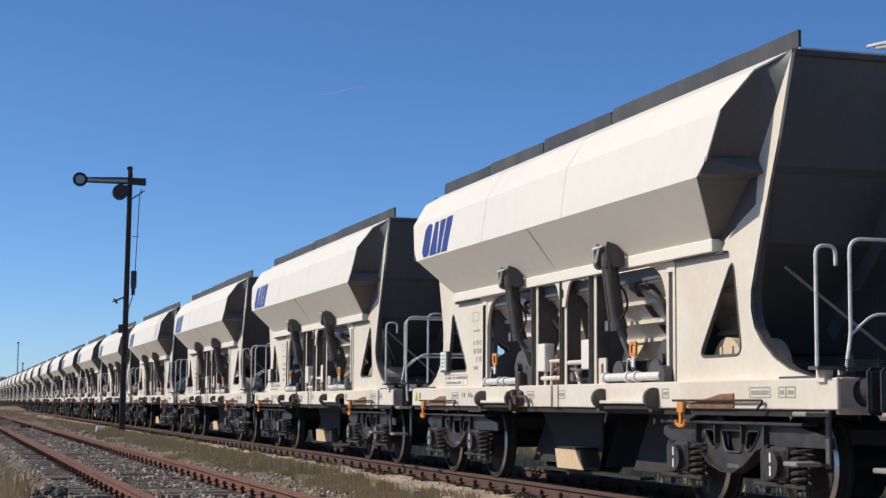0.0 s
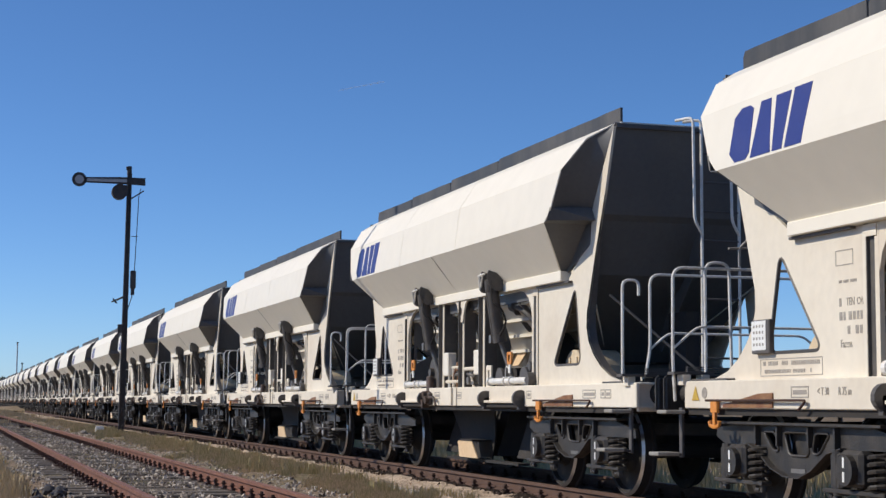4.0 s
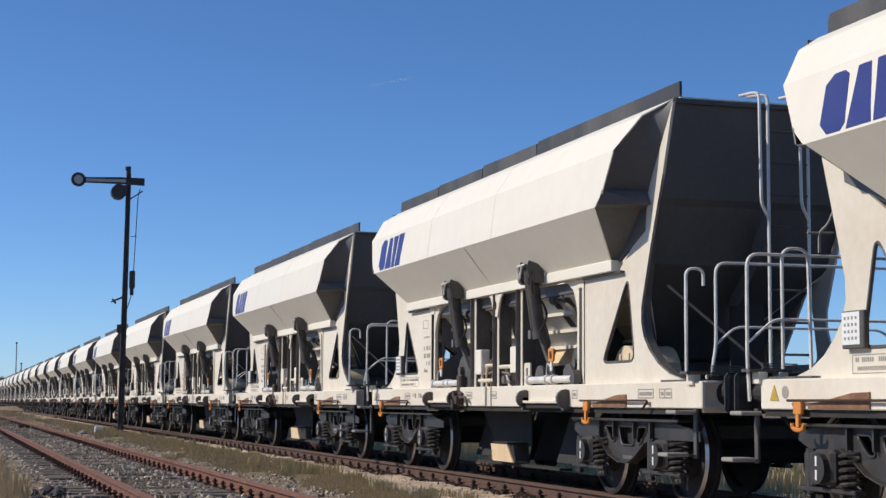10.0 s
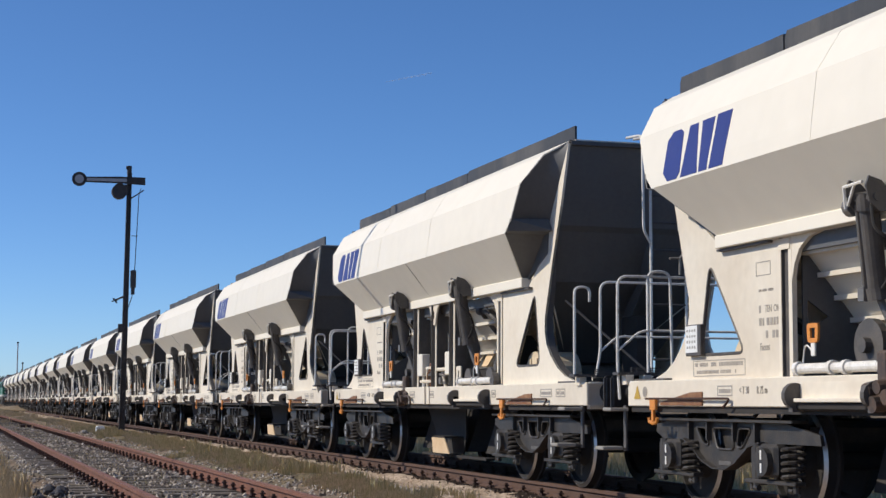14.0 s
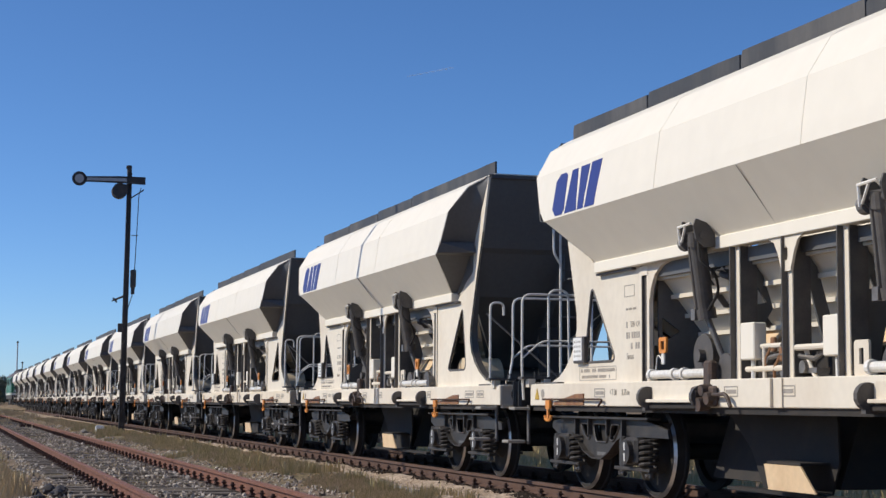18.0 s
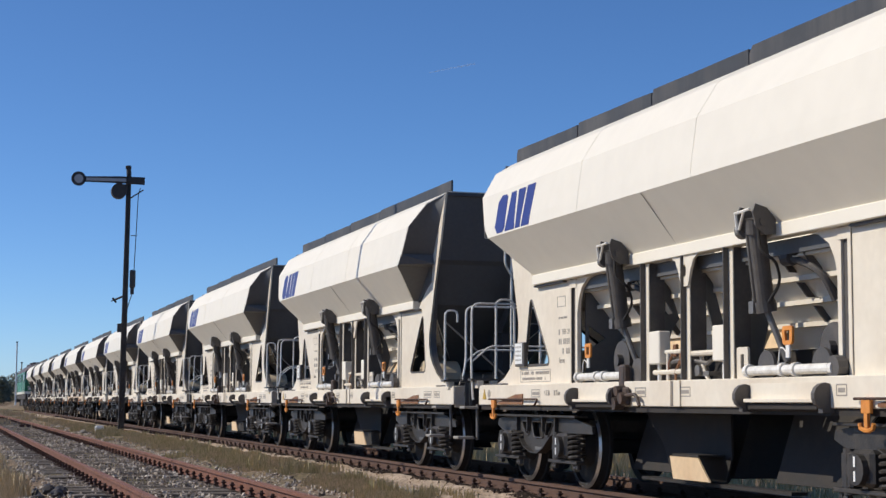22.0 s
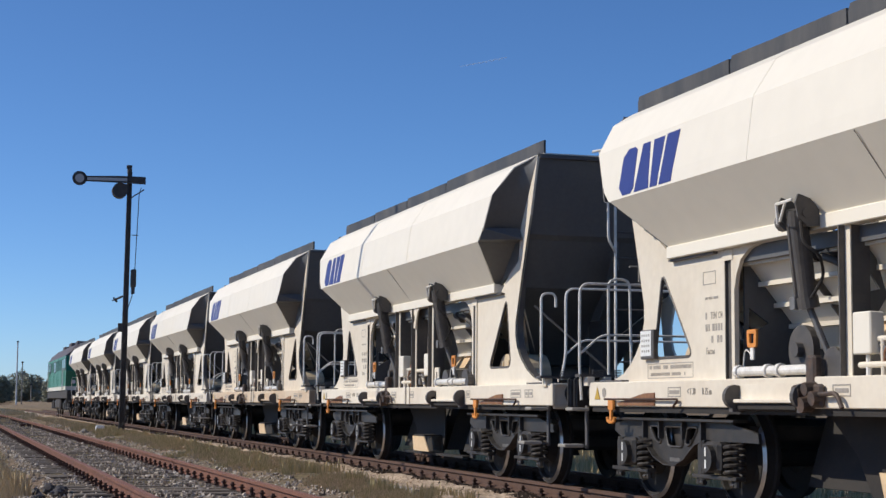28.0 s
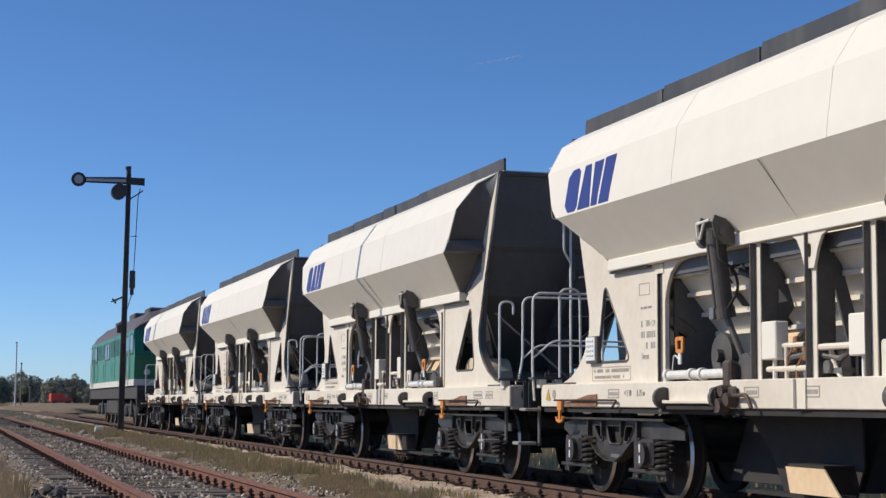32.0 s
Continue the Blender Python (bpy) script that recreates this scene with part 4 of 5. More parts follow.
        part("brace_rod", bm, GREY, w)


def wagon_inside(w):
    # main frame
    bm = bmesh.new()
    box(bm, -0.30, 0.30, -5.7, 5.7, 0.86, 1.10)
    for y in (-3.9, 3.9, -2.4, 2.4, -0.64, 0.14, 1.18):
        box(bm, -1.1, 1.1, y - 0.08, y + 0.08, 0.88, 1.09)
    for y0, y1 in ((-2.4, -0.3), (-0.1, 2.3)):
        slab(bm, [(y0, 1.09), (y1, 1.09), (y1 - 0.1, 1.40), (y1 - 0.25, 1.47), (y0 + 0.25, 1.47), (y0 + 0.1, 1.40)], [], -0.28, 0.28)
    part("main_frame", bm, BLACK, w)
    # hopper foot: ivory sheets that lean far in, dark ribs along them, frames across at the posts
    def foot_x(z):
        return 1.080 - (2.362 - z) / 1.231

    def across(out, holes, y, name, material, label=""):
        b2 = bmesh.new()
        slab(b2, out, holes, -0.012, 0.012)
        for v in b2.verts:
            v.co = (v.co.y, y + v.co.x, v.co.z)
        bmesh.ops.recalc_face_normals(b2, faces=b2.faces[:])
        return part(name, b2, material, w, label)

    for sx in (-1, 1):
        bm = bmesh.new()
        pts = [(sx * foot_x(2.22), -4.30, 2.22), (sx * foot_x(2.22), 4.30, 2.22), (sx * foot_x(1.40), 3.12, 1.40), (sx * foot_x(1.40), -3.12, 1.40)]
        faces(bm, [pts if sx > 0 else pts[::-1]], 0.01)
        fu = part("funnel_sheet", bm, IVORY, w, "dusty ivory hopper foot sheet")
        for z in (2.13, 1.955, 1.775, 1.60):
            x, h = foot_x(z), 3.0 + 1.3 * (z - 1.4)
            bm = bmesh.new()
            slab(bm, [(-h, z - 0.025), (h, z - 0.025), (h, z + 0.015), (-h, z + 0.015)], [], sx * (x - 0.02), sx * (x + 0.05))
            part("rib", bm, IVORY_DIRTY, fu)
        if sx > 0:
            continue
        # added dark strip that stands for the shade beneath the beam
        bm = bmesh.new()
        box(bm, sx * 0.935, sx * 0.985, -2.63, 2.63, 2.13, 2.25)
        part("head_angle", bm, ANTHRACITE, w)
        # short brackets down the sheet
        for y in (-2.02, -1.62, 1.22, 1.72):
            bm = bmesh.new()
            for z0, z1 in ((1.60, 1.73), (1.80, 1.92), (2.0, 2.16)):
                a, c = foot_x(z0), foot_x(z1)
                faces(bm, [[(sx * a, y, z0), (sx * (a + 0.07), y, z0), (sx * (c + 0.07), y, z1), (sx * c, y, z1)]], 0.02)
            part("bracket", bm, GREY, fu)
        # yellowed door plates below it
        for y0, y1 in ((-0.90, -0.58), (-0.46, -0.16), (1.05, 1.50)):
            bm = bmesh.new()
            faces(bm, [[(sx * 0.45, y0, 1.60), (sx * 0.45, y1, 1.60), (sx * 0.56, y1 - 0.04, 1.41), (sx * 0.56, y0 + 0.04, 1.41)][::-1]], 0.012)
            part("door_plate", bm, FLAP, fu, "yellowed door plate")
        for y in (-1.78, 1.42):
            bm = bmesh.new()
            rod(bm, (sx * 0.93, y - 0.02, 2.10), (sx * 0.93, y + 0.10, 2.10), 0.06, 12)
            tube(bm, rounded([(sx * 0.96, y + 0.16, 2.20), (sx * 0.93, y + 0.02, 2.10), (sx * 0.90, y - 0.24, 2.03), (sx * 0.84, y - 0.36, 1.93), (sx * 0.76, y - 0.38, 1.74)], 0.12), 0.03, 8)
            hi = part("arm_hinge", bm, GREY, fu, "dark bent door lever")
            bm = bmesh.new()
            tube(bm, rounded([(sx * 0.92, y + 0.1, 2.14), (sx * 0.95, y - 0.12, 2.12), (sx * 0.93, y - 0.22, 2.22)], 0.06), 0.012, 6)
            part("hose", bm, BLACK, hi)
    for sx in (-1, 1):
        # frames across at the posts: a web with a small opening, or a single brace
        web = [(0.895, 1.40), (0.895, 2.25), (0.875, 2.25), (0.71, 1.74), (0.79, 1.62), (0.85, 1.40)]
        across([(sx * x, z) for x, z in web], [[(sx * 0.855, 1.92), (sx * 0.775, 1.79), (sx * 0.86, 1.77)]], 0.80, "cross_web", ANTHRACITE, "dark cross frame with a small opening")
        web = [(0.895, 1.12), (0.895, 2.25), (0.875, 2.25), (0.72, 1.80), (0.68, 1.64), (0.74, 1.40), (0.78, 1.12)]
        across([(sx * x, z) for x, z in web], [[(sx * 0.84, 1.90), (sx * 0.80, 1.80), (sx * 0.85, 1.79)]], -0.93, "cross_web", ANTHRACITE, "dark cross frame with a small opening")
        across([(sx * x, z) for x, z in ((0.965, 2.22), (0.86, 2.22), (0.68, 1.60), (0.62, 1.40), (0.75, 1.40), (0.80, 1.60))], [], -0.10, "cross_brace", ANTHRACITE)
    for sy in (-1, 1):
        out = [(-0.93, 1.09), (-0.93, 2.24), (0.93, 2.24), (0.93, 1.09)]
        holes = [[(s * 0.89, 1.75), (s * 0.89, 1.50), (s * 0.70, 1.62)] for s in (-1, 1)]
        across(out, holes, sy * 2.65, "end_frame", ANTHRACITE, "dark end frame with triangular openings")
    # discharge chutes under the frame
    for y0, y1 in ((0.05, 2.30), (-2.45, -0.75)):
        bm = bmesh.new()
        top = [(-0.32, y0, 0.86), (0.32, y0, 0.86), (0.32, y1, 0.86), (-0.32, y1, 0.86)]
        low = [(-0.52, y0, 0.24), (0.52, y0, 0.24), (0.52, y1, 0.24), (-0.52, y1, 0.24)]
        faces(bm, [[top[i], top[(i + 1) % 4], low[(i + 1) % 4], low[i]] for i in range(4)])
        bmesh.ops.remove_doubles(bm, verts=bm.verts[:], dist=0.001)
        bmesh.ops.solidify(bm, geom=bm.faces[:], thickness=0.012)
        part("discharge_chute", bm, BLACK, w)
    for sx in (-1, 1):
        bm = bmesh.new()
        slab(bm, [(0.70, 0.43), (0.10, 0.43), (-0.14, 0.22), (0.63, 0.22)], [], sx * 0.85, sx * 0.865)
        part("chute_flap", bm, FLAP, w, "yellowed cream discharge flap")
        bm = bmesh.new()
        slab(bm, [(1.9, 0.86), (0.0, 0.86), (-0.02, 0.45), (0.1, 0.2), (1.24, 0.2), (1.45, 0.52), (1.75, 0.75)], [], sx * 0.56, sx * 0.58)
        box(bm, sx * 0.5, sx * 0.85, 0.12, 0.68, 0.435, 0.455)
        box(bm, sx * 0.6, sx * 0.75, -1.4, 1.6, 0.17, 0.20)
        part("chute_side", bm, BLACK, w)
        bm = bmesh.new()
        box(bm, sx * 0.85, sx * 1.12, -5.6, 5.6, 0.84, 0.90)
        part("under_rail", bm, BLACK, w)


def wheelset(parent, y, r=0.46):
    bm = bmesh.new()
    rod(bm, (-1.0, 0, 0), (1.0, 0, 0), 0.08, 14)
    ws = part("wheelset", bm, WHEEL, parent)
    ws.matrix_basis = pose(0, y, r)
    for s in (-1, 1):
        bm = bmesh.new()
        prof = [(0.72, 0.10), (0.77, 0.12), (0.735, 0.22), (0.745, r - 0.075), (0.69, r - 0.065), (0.685, r + 0.028), (0.715, r + 0.028), (0.725, r + 0.002), (0.765, r - 0.002), (0.80, r - 0.004), (0.823, r - 0.036),
                (0.82, r - 0.065), (0.775, r - 0.075), (0.765, 0.22), (0.86, 0.14), (0.86, 0.08)]
        n = 40
        rings = [[bm.verts.new((s * a, b * math.cos(2 * math.pi * k / n), b * math.sin(2 * math.pi * k / n))) for a, b in prof] for k in range(n)]
        for k in range(n):
            for i in range(len(prof) - 1):
                f = bm.faces.new((rings[k][i], rings[k][i + 1], rings[(k + 1) % n][i + 1], rings[(k + 1) % n][i]))
                f.material_index = 1 if i == 9 else 0
        bmesh.ops.recalc_face_normals(bm, faces=bm.faces[:])
        part("wheel", bm, [WHEEL, BRIGHT], ws, "dark wheel with a bright worn tread")
    return ws


def bogie(w, yc):
    bm = bmesh.new()
    box(bm, -0.95, 0.95, -0.22, 0.22, 0.50, 0.80, 0.02)
    rod(bm, (0, 0, 0.8), (0, 0, 0.9), 0.2, 14)
    box(bm, -0.9, 0.9, -1.25, -1.15, 0.62, 0.74)
    box(bm, -0.9, 0.9, 1.15, 1.25, 0.62, 0.74)
    bo = part("bogie", bm, BOGIE, w, "dusty black four-wheel bogie")
    bo.matrix_basis = pose(0, yc, 0)
    for sx in (-1, 1):
        bm = bmesh.new()
        out = [(-1.62, 0.60), (-1.60, 0.68), (-1.0, 0.775), (1.0, 0.775), (1.38, 0.73), (1.40, 0.66), (1.24, 0.60), (0.72, 0.60), (0.56, 0.54), (0.36, 0.42), (0.14, 0.36), (-0.08, 0.355), (-0.28, 0.42), (-0.52, 0.56), (-0.72, 0.60), (-1.24, 0.60)]
        holes = [smooth_loop(h, 3, 0.05) for h in ([(-0.50, 0.715), (-0.28, 0.715), (-0.24, 0.55), (-0.34, 0.55)], [(0.20, 0.715), (-0.18, 0.715), (-0.18, 0.53), (0.12, 0.53)],
                                                   [(0.54, 0.715), (0.34, 0.715), (0.28, 0.56), (0.38, 0.56)])]
        slab(bm, out, holes, sx * 0.985, sx * 1.015)
        for h in holes:
            tube(bm, [(sx * 1.018, y, z) for y, z in h + h[:1]], 0.012, 5)
        box(bm, sx * 0.94, sx * 1.09, -1.30, 1.30, 0.765, 0.79, 0.005)
        for a, b in zip(out[7:14], out[8:15]):
            faces(bm, [[(sx * 0.95, a[0], a[1]), (sx * 1.07, a[0], a[1]), (sx * 1.07, b[0], b[1]), (sx * 0.95, b[0], b[1])]], 0.012)
        for y in (-0.62, 0.62, -0.23, 0.26):
            box(bm, sx * 0.96, sx * 1.06, y - 0.012, y + 0.012, 0.60, 0.77)
        part("side_frame", bm, BOGIE, bo)
        if sx > 0:
            for y in (-0.9, 0.9):
                bm = bmesh.new()
                box(bm, 0.96, 1.10, y - 0.15, y + 0.15, 0.33, 0.60, 0.03)
                for q in (-0.29, 0.29):
                    rod(bm, (1.03, y + q, 0.3), (1.03, y + q, 0.6), 0.09, 10)
                box(bm, 0.98, 1.08, y - 0.42, y + 0.42, 0.275, 0.31, 0.006)
                part("axle_box", bm, BOGIE, bo)
            continue
        bm = bmesh.new()
        box(bm, sx * 1.016, sx * 1.02, -0.12, 0.10, 0.395, 0.43)
        part("cast_plate", bm, STEEL, bo)
        for y in (-0.9, 0.9):
            bm = bmesh.new()
            box(bm, sx * 0.96, sx * 1.10, y - 0.15, y + 0.15, 0.33, 0.60, 0.03)
            rod(bm, (sx * 1.08, y, 0.455), (sx * 1.15, y, 0.455), 0.115, 14)
            box(bm, sx * 0.98, sx * 1.08, y - 0.42, y + 0.42, 0.275, 0.31, 0.006)
            for q in (-0.36, 0.36):
                rod(bm, (sx * 1.03, y + q, 0.28), (sx * 1.03, y + q, 0.22), 0.03, 8)
                rod(bm, (sx * 1.03, y + q * 0.9, 0.235), (sx * 1.03, y + q * 0.72, 0.235), 0.025, 8)
            ab = part("axle_box", bm, BOGIE, bo)
            bm = bmesh.new()
            box(bm, sx * 1.15, sx * 1.154, y - 0.012, y + 0.012, 0.475, 0.55)
            box(bm, sx * 1.15, sx * 1.154, y - 0.012, y + 0.012, 0.37, 0.445)
            part("reflector", bm, WHITE, bo, "white reflector strips")
            bm = bmesh.new()
            box(bm, sx * 0.96, sx * 1.07, y + 0.18, y + 0.33, 0.30, 0.58, 0.02)
            rod(bm, (sx * 1.02, y + 0.255, 0.26), (sx * 1.02, y + 0.255, 0.60), 0.06, 10)
            part("spring_cap", bm, BOGIE, bo)
            for q in (-0.31,):
                bm = bmesh.new()
                turns, steps = 5, 10
                tube(bm, [(sx * 1.03 + 0.085 * math.cos(2 * math.pi * k / steps), y + q + 0.085 * math.sin(2 * math.pi * k / steps), 0.32 + 0.27 * k / (turns * steps)) for k in range(turns * steps + 1)], 0.017, 5)
                part("spring", bm, BOGIE, bo)
    return bo


def build_wagon():
    w = thing("hopper_wagon", "ivory self-discharging hopper wagon with anthracite ends and blue mark", "freight wagon", "wagons of the train")
    wagon_body(w)
    wagon_ends(w)
    wagon_inside(w)
    for y in (-3.93, 3.87):
        bogie(w, y)
    for y in (-4.83, -3.03, 2.97, 4.77):
        wheelset(w, y)
    return w


wagon = build_wagon()
train = {}
for k in WAGONS:
    m = pose(TRACK_X, train_place(0) + k * LENGTH, 0)
    if k == WAGONS[0]:
        wagon.matrix_basis = m
        train[k] = wagon
    else:
        train[k] = copy_thing(wagon, m)


# two wagons are stained brown by loading dust
STAINED = mat("brown_stained_paint", (0.66, 0.54, 0.40), 0.65, second=(0.44, 0.29, 0.17), scale=0.55, amount=0.75, fine=9, bump=0.03, vary=0.03)
DUSTED = mat("dust_tinted_paint", (0.74, 0.66, 0.53), 0.6, second=(0.60, 0.48, 0.34), scale=0.6, amount=0.6, fine=9, bump=0.02, vary=0.03)
for piece in train[DUSTY].children:
    paint = {"sole_bar": STAINED, "step_trough": STAINED, "headstock": STAINED, "end_plate": DUSTED}.get(piece.name.split(".")[0])
    if paint:
        piece.material_slots[0].link, piece.material_slots[0].material = "OBJECT", paint
for piece in train[TINTED].children:
    if piece.name.split(".")[0] in ("sole_bar", "headstock"):
        piece.material_slots[0].link, piece.material_slots[0].material = "OBJECT", DUSTED
tagged(train[TINTED], "ivory hopper wagon with a brownish dusty sole bar")
tagged(train[DUSTY], "ivory hopper wagon stained brown by dust along its frame")


# ---- locomotive; its near coupling at y = 0 ----
def build_locomotive():
    lo = thing("diesel_locomotive", "green diesel locomotive with a cream stripe and dark roof", "locomotive")
    y0, y1 = 0.62, 20.2
    W = 1.44
    bm = bmesh.new()
    out = [(y0 + 0.55, 1.70), (y0 + 0.45, 2.55), (y0 + 0.85, 3.42), (y1 - 0.85, 3.42), (y1 - 0.45, 2.55), (y1 - 0.55, 1.70)]
    for sx in (-1, 1):
        slab(bm, out, [], sx * (W - 0.05), sx * W)
    part("side_wall", bm, GREEN, lo, "green body sides")
    for flip in (0, 1):
        bm = bmesh.new()
        for a, b in ((0, 1), (1, 2)):
            (ya, za), (yb, zb) = (out[a], out[b]) if not flip else (out[5 - a], out[5 - b])
            faces(bm, [[(-W, ya, za), (W, ya, za), (W, yb, zb), (-W, yb, zb)]], 0.02)
        bmesh.ops.remove_doubles(bm, verts=bm.verts[:], dist=0.001)
        part("cab_front", bm, GREEN, lo)
    bm = bmesh.new()
    for sx in (-1, 1):
        box(bm, sx * (W - 0.03), sx * (W + 0.012), y0 + 0.5, y1 - 0.5, 1.48, 1.70)
    box(bm, -W, W, y0 + 0.48, y0 + 0.52, 1.48, 1.70)
    box(bm, -W, W, y1 - 0.52, y1 - 0.48, 1.48, 1.70)
    part("stripe", bm, CREAM, lo, "broad cream stripe")
    bm = bmesh.new()
    prof = [(-1.44, 3.42), (-1.28, 3.70), (-0.85, 4.08), (-0.35, 4.22), (0.35, 4.22), (0.85, 4.08), (1.28, 3.70), (1.44, 3.42)]
    ends = [(y0 + 0.85, 0.0), (y0 + 1.6, 1.0), (y1 - 1.6, 1.0), (y1 - 0.85, 0.0)]
    rings = [[bm.verts.new((x, y, 3.42 + (z - 3.42) * (0.55 + 0.45 * f))) for x, z in prof] for y, f in ends]
    for a, b in zip(rings, rings[1:]):
        for i in range(len(prof) - 1):
            bm.faces.new((a[i], b[i], b[i + 1], a[i + 1]))
    bm.faces.new(rings[0])
    bm.faces.new(rings[-1][::-1])
    part("roof", bm, ROOF, lo, "dark grey rounded roof")
    for ya, yb, h in ((3.6, 5.0, 4.34), (8.6, 10.4, 4.40), (14.6, 16.2, 4.34)):
        bm = bmesh.new()
        box(bm, -0.7, 0.7, ya, yb, 4.1, h, 0.05)
        part("roof_vent", bm, ROOF, lo)
    bm = bmesh.new()
    for ya, yb in ((4.6, 6.2), (6.6, 8.0), (8.4, 9.8), (12.4, 13.6), (14.2, 15.8)):
        for k in range(9):
            z = 2.66 + 0.07 * k
            box(bm, -W - 0.015, -W + 0.002, ya, yb, z, z + 0.045)
            box(bm, W - 0.002, W + 0.015, ya, yb, z, z + 0.045)
    part("louvre", bm, DARKGREEN, lo, "dark green louvres")
    for ya, yb, za, zb in ((1.55, 2.35, 2.62, 3.25), (10.4, 11.0, 2.62, 3.22), (11.4, 12.0, 2.62, 3.22), (16.2, 16.9, 2.62, 3.22), (18.5, 19.3, 2.62, 3.25), (3.2, 4.0, 2.62, 3.22)):
        for sx in (-1, 1):
            bm = bmesh.new()
            box(bm, sx * W, sx * (W + 0.02), ya - 0.05, yb + 0.05, za - 0.05, zb + 0.05, 0.01)
            wi = part("window", bm, ROOF, lo)
            bm = bmesh.new()
            box(bm, sx * (W + 0.018), sx * (W + 0.026), ya, yb, za, zb)
            part("pane", bm, GLASS, wi)
    for sx in (-1, 1):
        for ya in (2.55, 17.4):
            bm = bmesh.new()
            box(bm, sx * W, sx * (W + 0.018), ya, ya + 0.62, 1.74, 3.36, 0.006)
            do = part("cab_door", bm, GREEN, lo)
            bm = bmesh.new()
            box(bm, sx * (W + 0.017), sx * (W + 0.024), ya + 0.12, ya + 0.5, 2.62, 3.22)
            part("door_pane", bm, GLASS, do)
            for q in (-0.07, 0.69):
                bm = bmesh.new()
                rod(bm, (sx * (W + 0.07), ya + q, 1.5), (sx * (W + 0.07), ya + q, 2.75), 0.02, 8)
                part("grab_pole", bm, PALE, lo)
        for ya in (5.0, 9.2, 13.0, 15.6):
            bm = bmesh.new()
            box(bm, sx * W, sx * (W + 0.014), ya, ya + 1.3, 1.85, 2.45, 0.006)
            part("access_panel", bm, GREEN, lo)
        for ya in (4.2, 8.15, 12.15, 16.0):
            bm = bmesh.new()
            box(bm, sx * W, sx * (W + 0.012), ya, ya + 0.035, 1.72, 3.40)
            part("panel_seam", bm, DARKGREEN, lo)
    for ya, s in ((y0 + 0.62, 1), (y1 - 0.62, -1)):
        for x in (-0.62, 0.62):
            bm = bmesh.new()
            faces(bm, [[(x - 0.5, ya - s * 0.12, 2.68), (x + 0.5, ya - s * 0.12, 2.68), (x + 0.5, ya + s * 0.14, 3.28), (x - 0.5, ya + s * 0.14, 3.28)]], 0.02)
            part("windscreen", bm, GLASS, lo)
        for x in (-1.0, 1.0, 0.0):
            bm = bmesh.new()
            rod(bm, (x, ya - s * 0.16, 1.95), (x, ya - s * 0.02, 1.95), 0.11, 14)
            part("headlamp", bm, PALE, lo)
    bm = bmesh.new()
    box(bm, -1.38, 1.38, y0 + 0.1, y1 - 0.1, 1.02, 1.48, 0.02)
    part("underframe", bm, FRAMEGREY, lo)
    bm = bmesh.new()
    box(bm, -1.30, 1.30, 8.0, 12.6, 0.40, 1.02, 0.08)
    part("fuel_tank", bm, FRAMEGREY, lo)
    for ya in (y0 - 0.05, y1 + 0.05):
        s = -1 if ya < 5 else 1
        bm = bmesh.new()
        box(bm, -1.4, 1.4, ya - 0.08, ya + 0.08, 0.75, 1.38, 0.02)
        bp = part("buffer_beam", bm, FRAMEGREY, lo)
        for x in (-0.875, 0.875):
            bm = bmesh.new()
            rod(bm, (x, ya, 1.05), (x, ya + s * 0.45, 1.05), 0.1, 12)
            rod(bm, (x, ya + s * 0.45, 1.05), (x, ya + s * 0.5, 1.05), 0.24, 14)
            part("buffer", bm, BLACK, lo)
    for yc in (4.6, 16.2):
        bm = bmesh.new()
        box(bm, -0.6, 0.6, yc - 2.2, yc + 2.2, 0.5, 0.9, 0.03)
        bo = part("bogie", bm, BOGIE, lo)
        for sx in (-1, 1):
            bm = bmesh.new()
            slab(bm, [(yc - 2.5, 0.62), (yc - 2.4, 0.85), (yc + 2.4, 0.85), (yc + 2.5, 0.62), (yc + 1.3, 0.55), (yc + 0.5, 0.62), (yc - 0.5, 0.62), (yc - 1.3, 0.55)], [], sx * 1.06, sx * 1.12)
            for q in (-1.85, 0, 1.85):
                box(bm, sx * 1.05, sx * 1.2, yc + q - 0.18, yc + q + 0.18, 0.36, 0.72, 0.03)
                for z in (-0.42, 0.42):
                    rod(bm, (sx * 1.1, yc + q + z, 0.45), (sx * 1.1, yc + q + z, 0.75), 0.09, 10)
            part("side_frame", bm, BOGIE, bo)
            bm = bmesh.new()
            box(bm, sx * 1.2, sx * 1.26, yc - 0.95 - 0.2, yc - 0.95 + 0.2, 0.5, 0.98)
            part("sand_box", bm, FRAMEGREY, bo)
        for q in (-1.85, 0, 1.85):
            wheelset(lo, yc + q, 0.525)
    return lo


loco = build_locomotive()
LOCO_AT = 16 * LENGTH + 6.27
loco.matrix_basis = pose(TRACK_X, train_place(0) + LOCO_AT, 0)


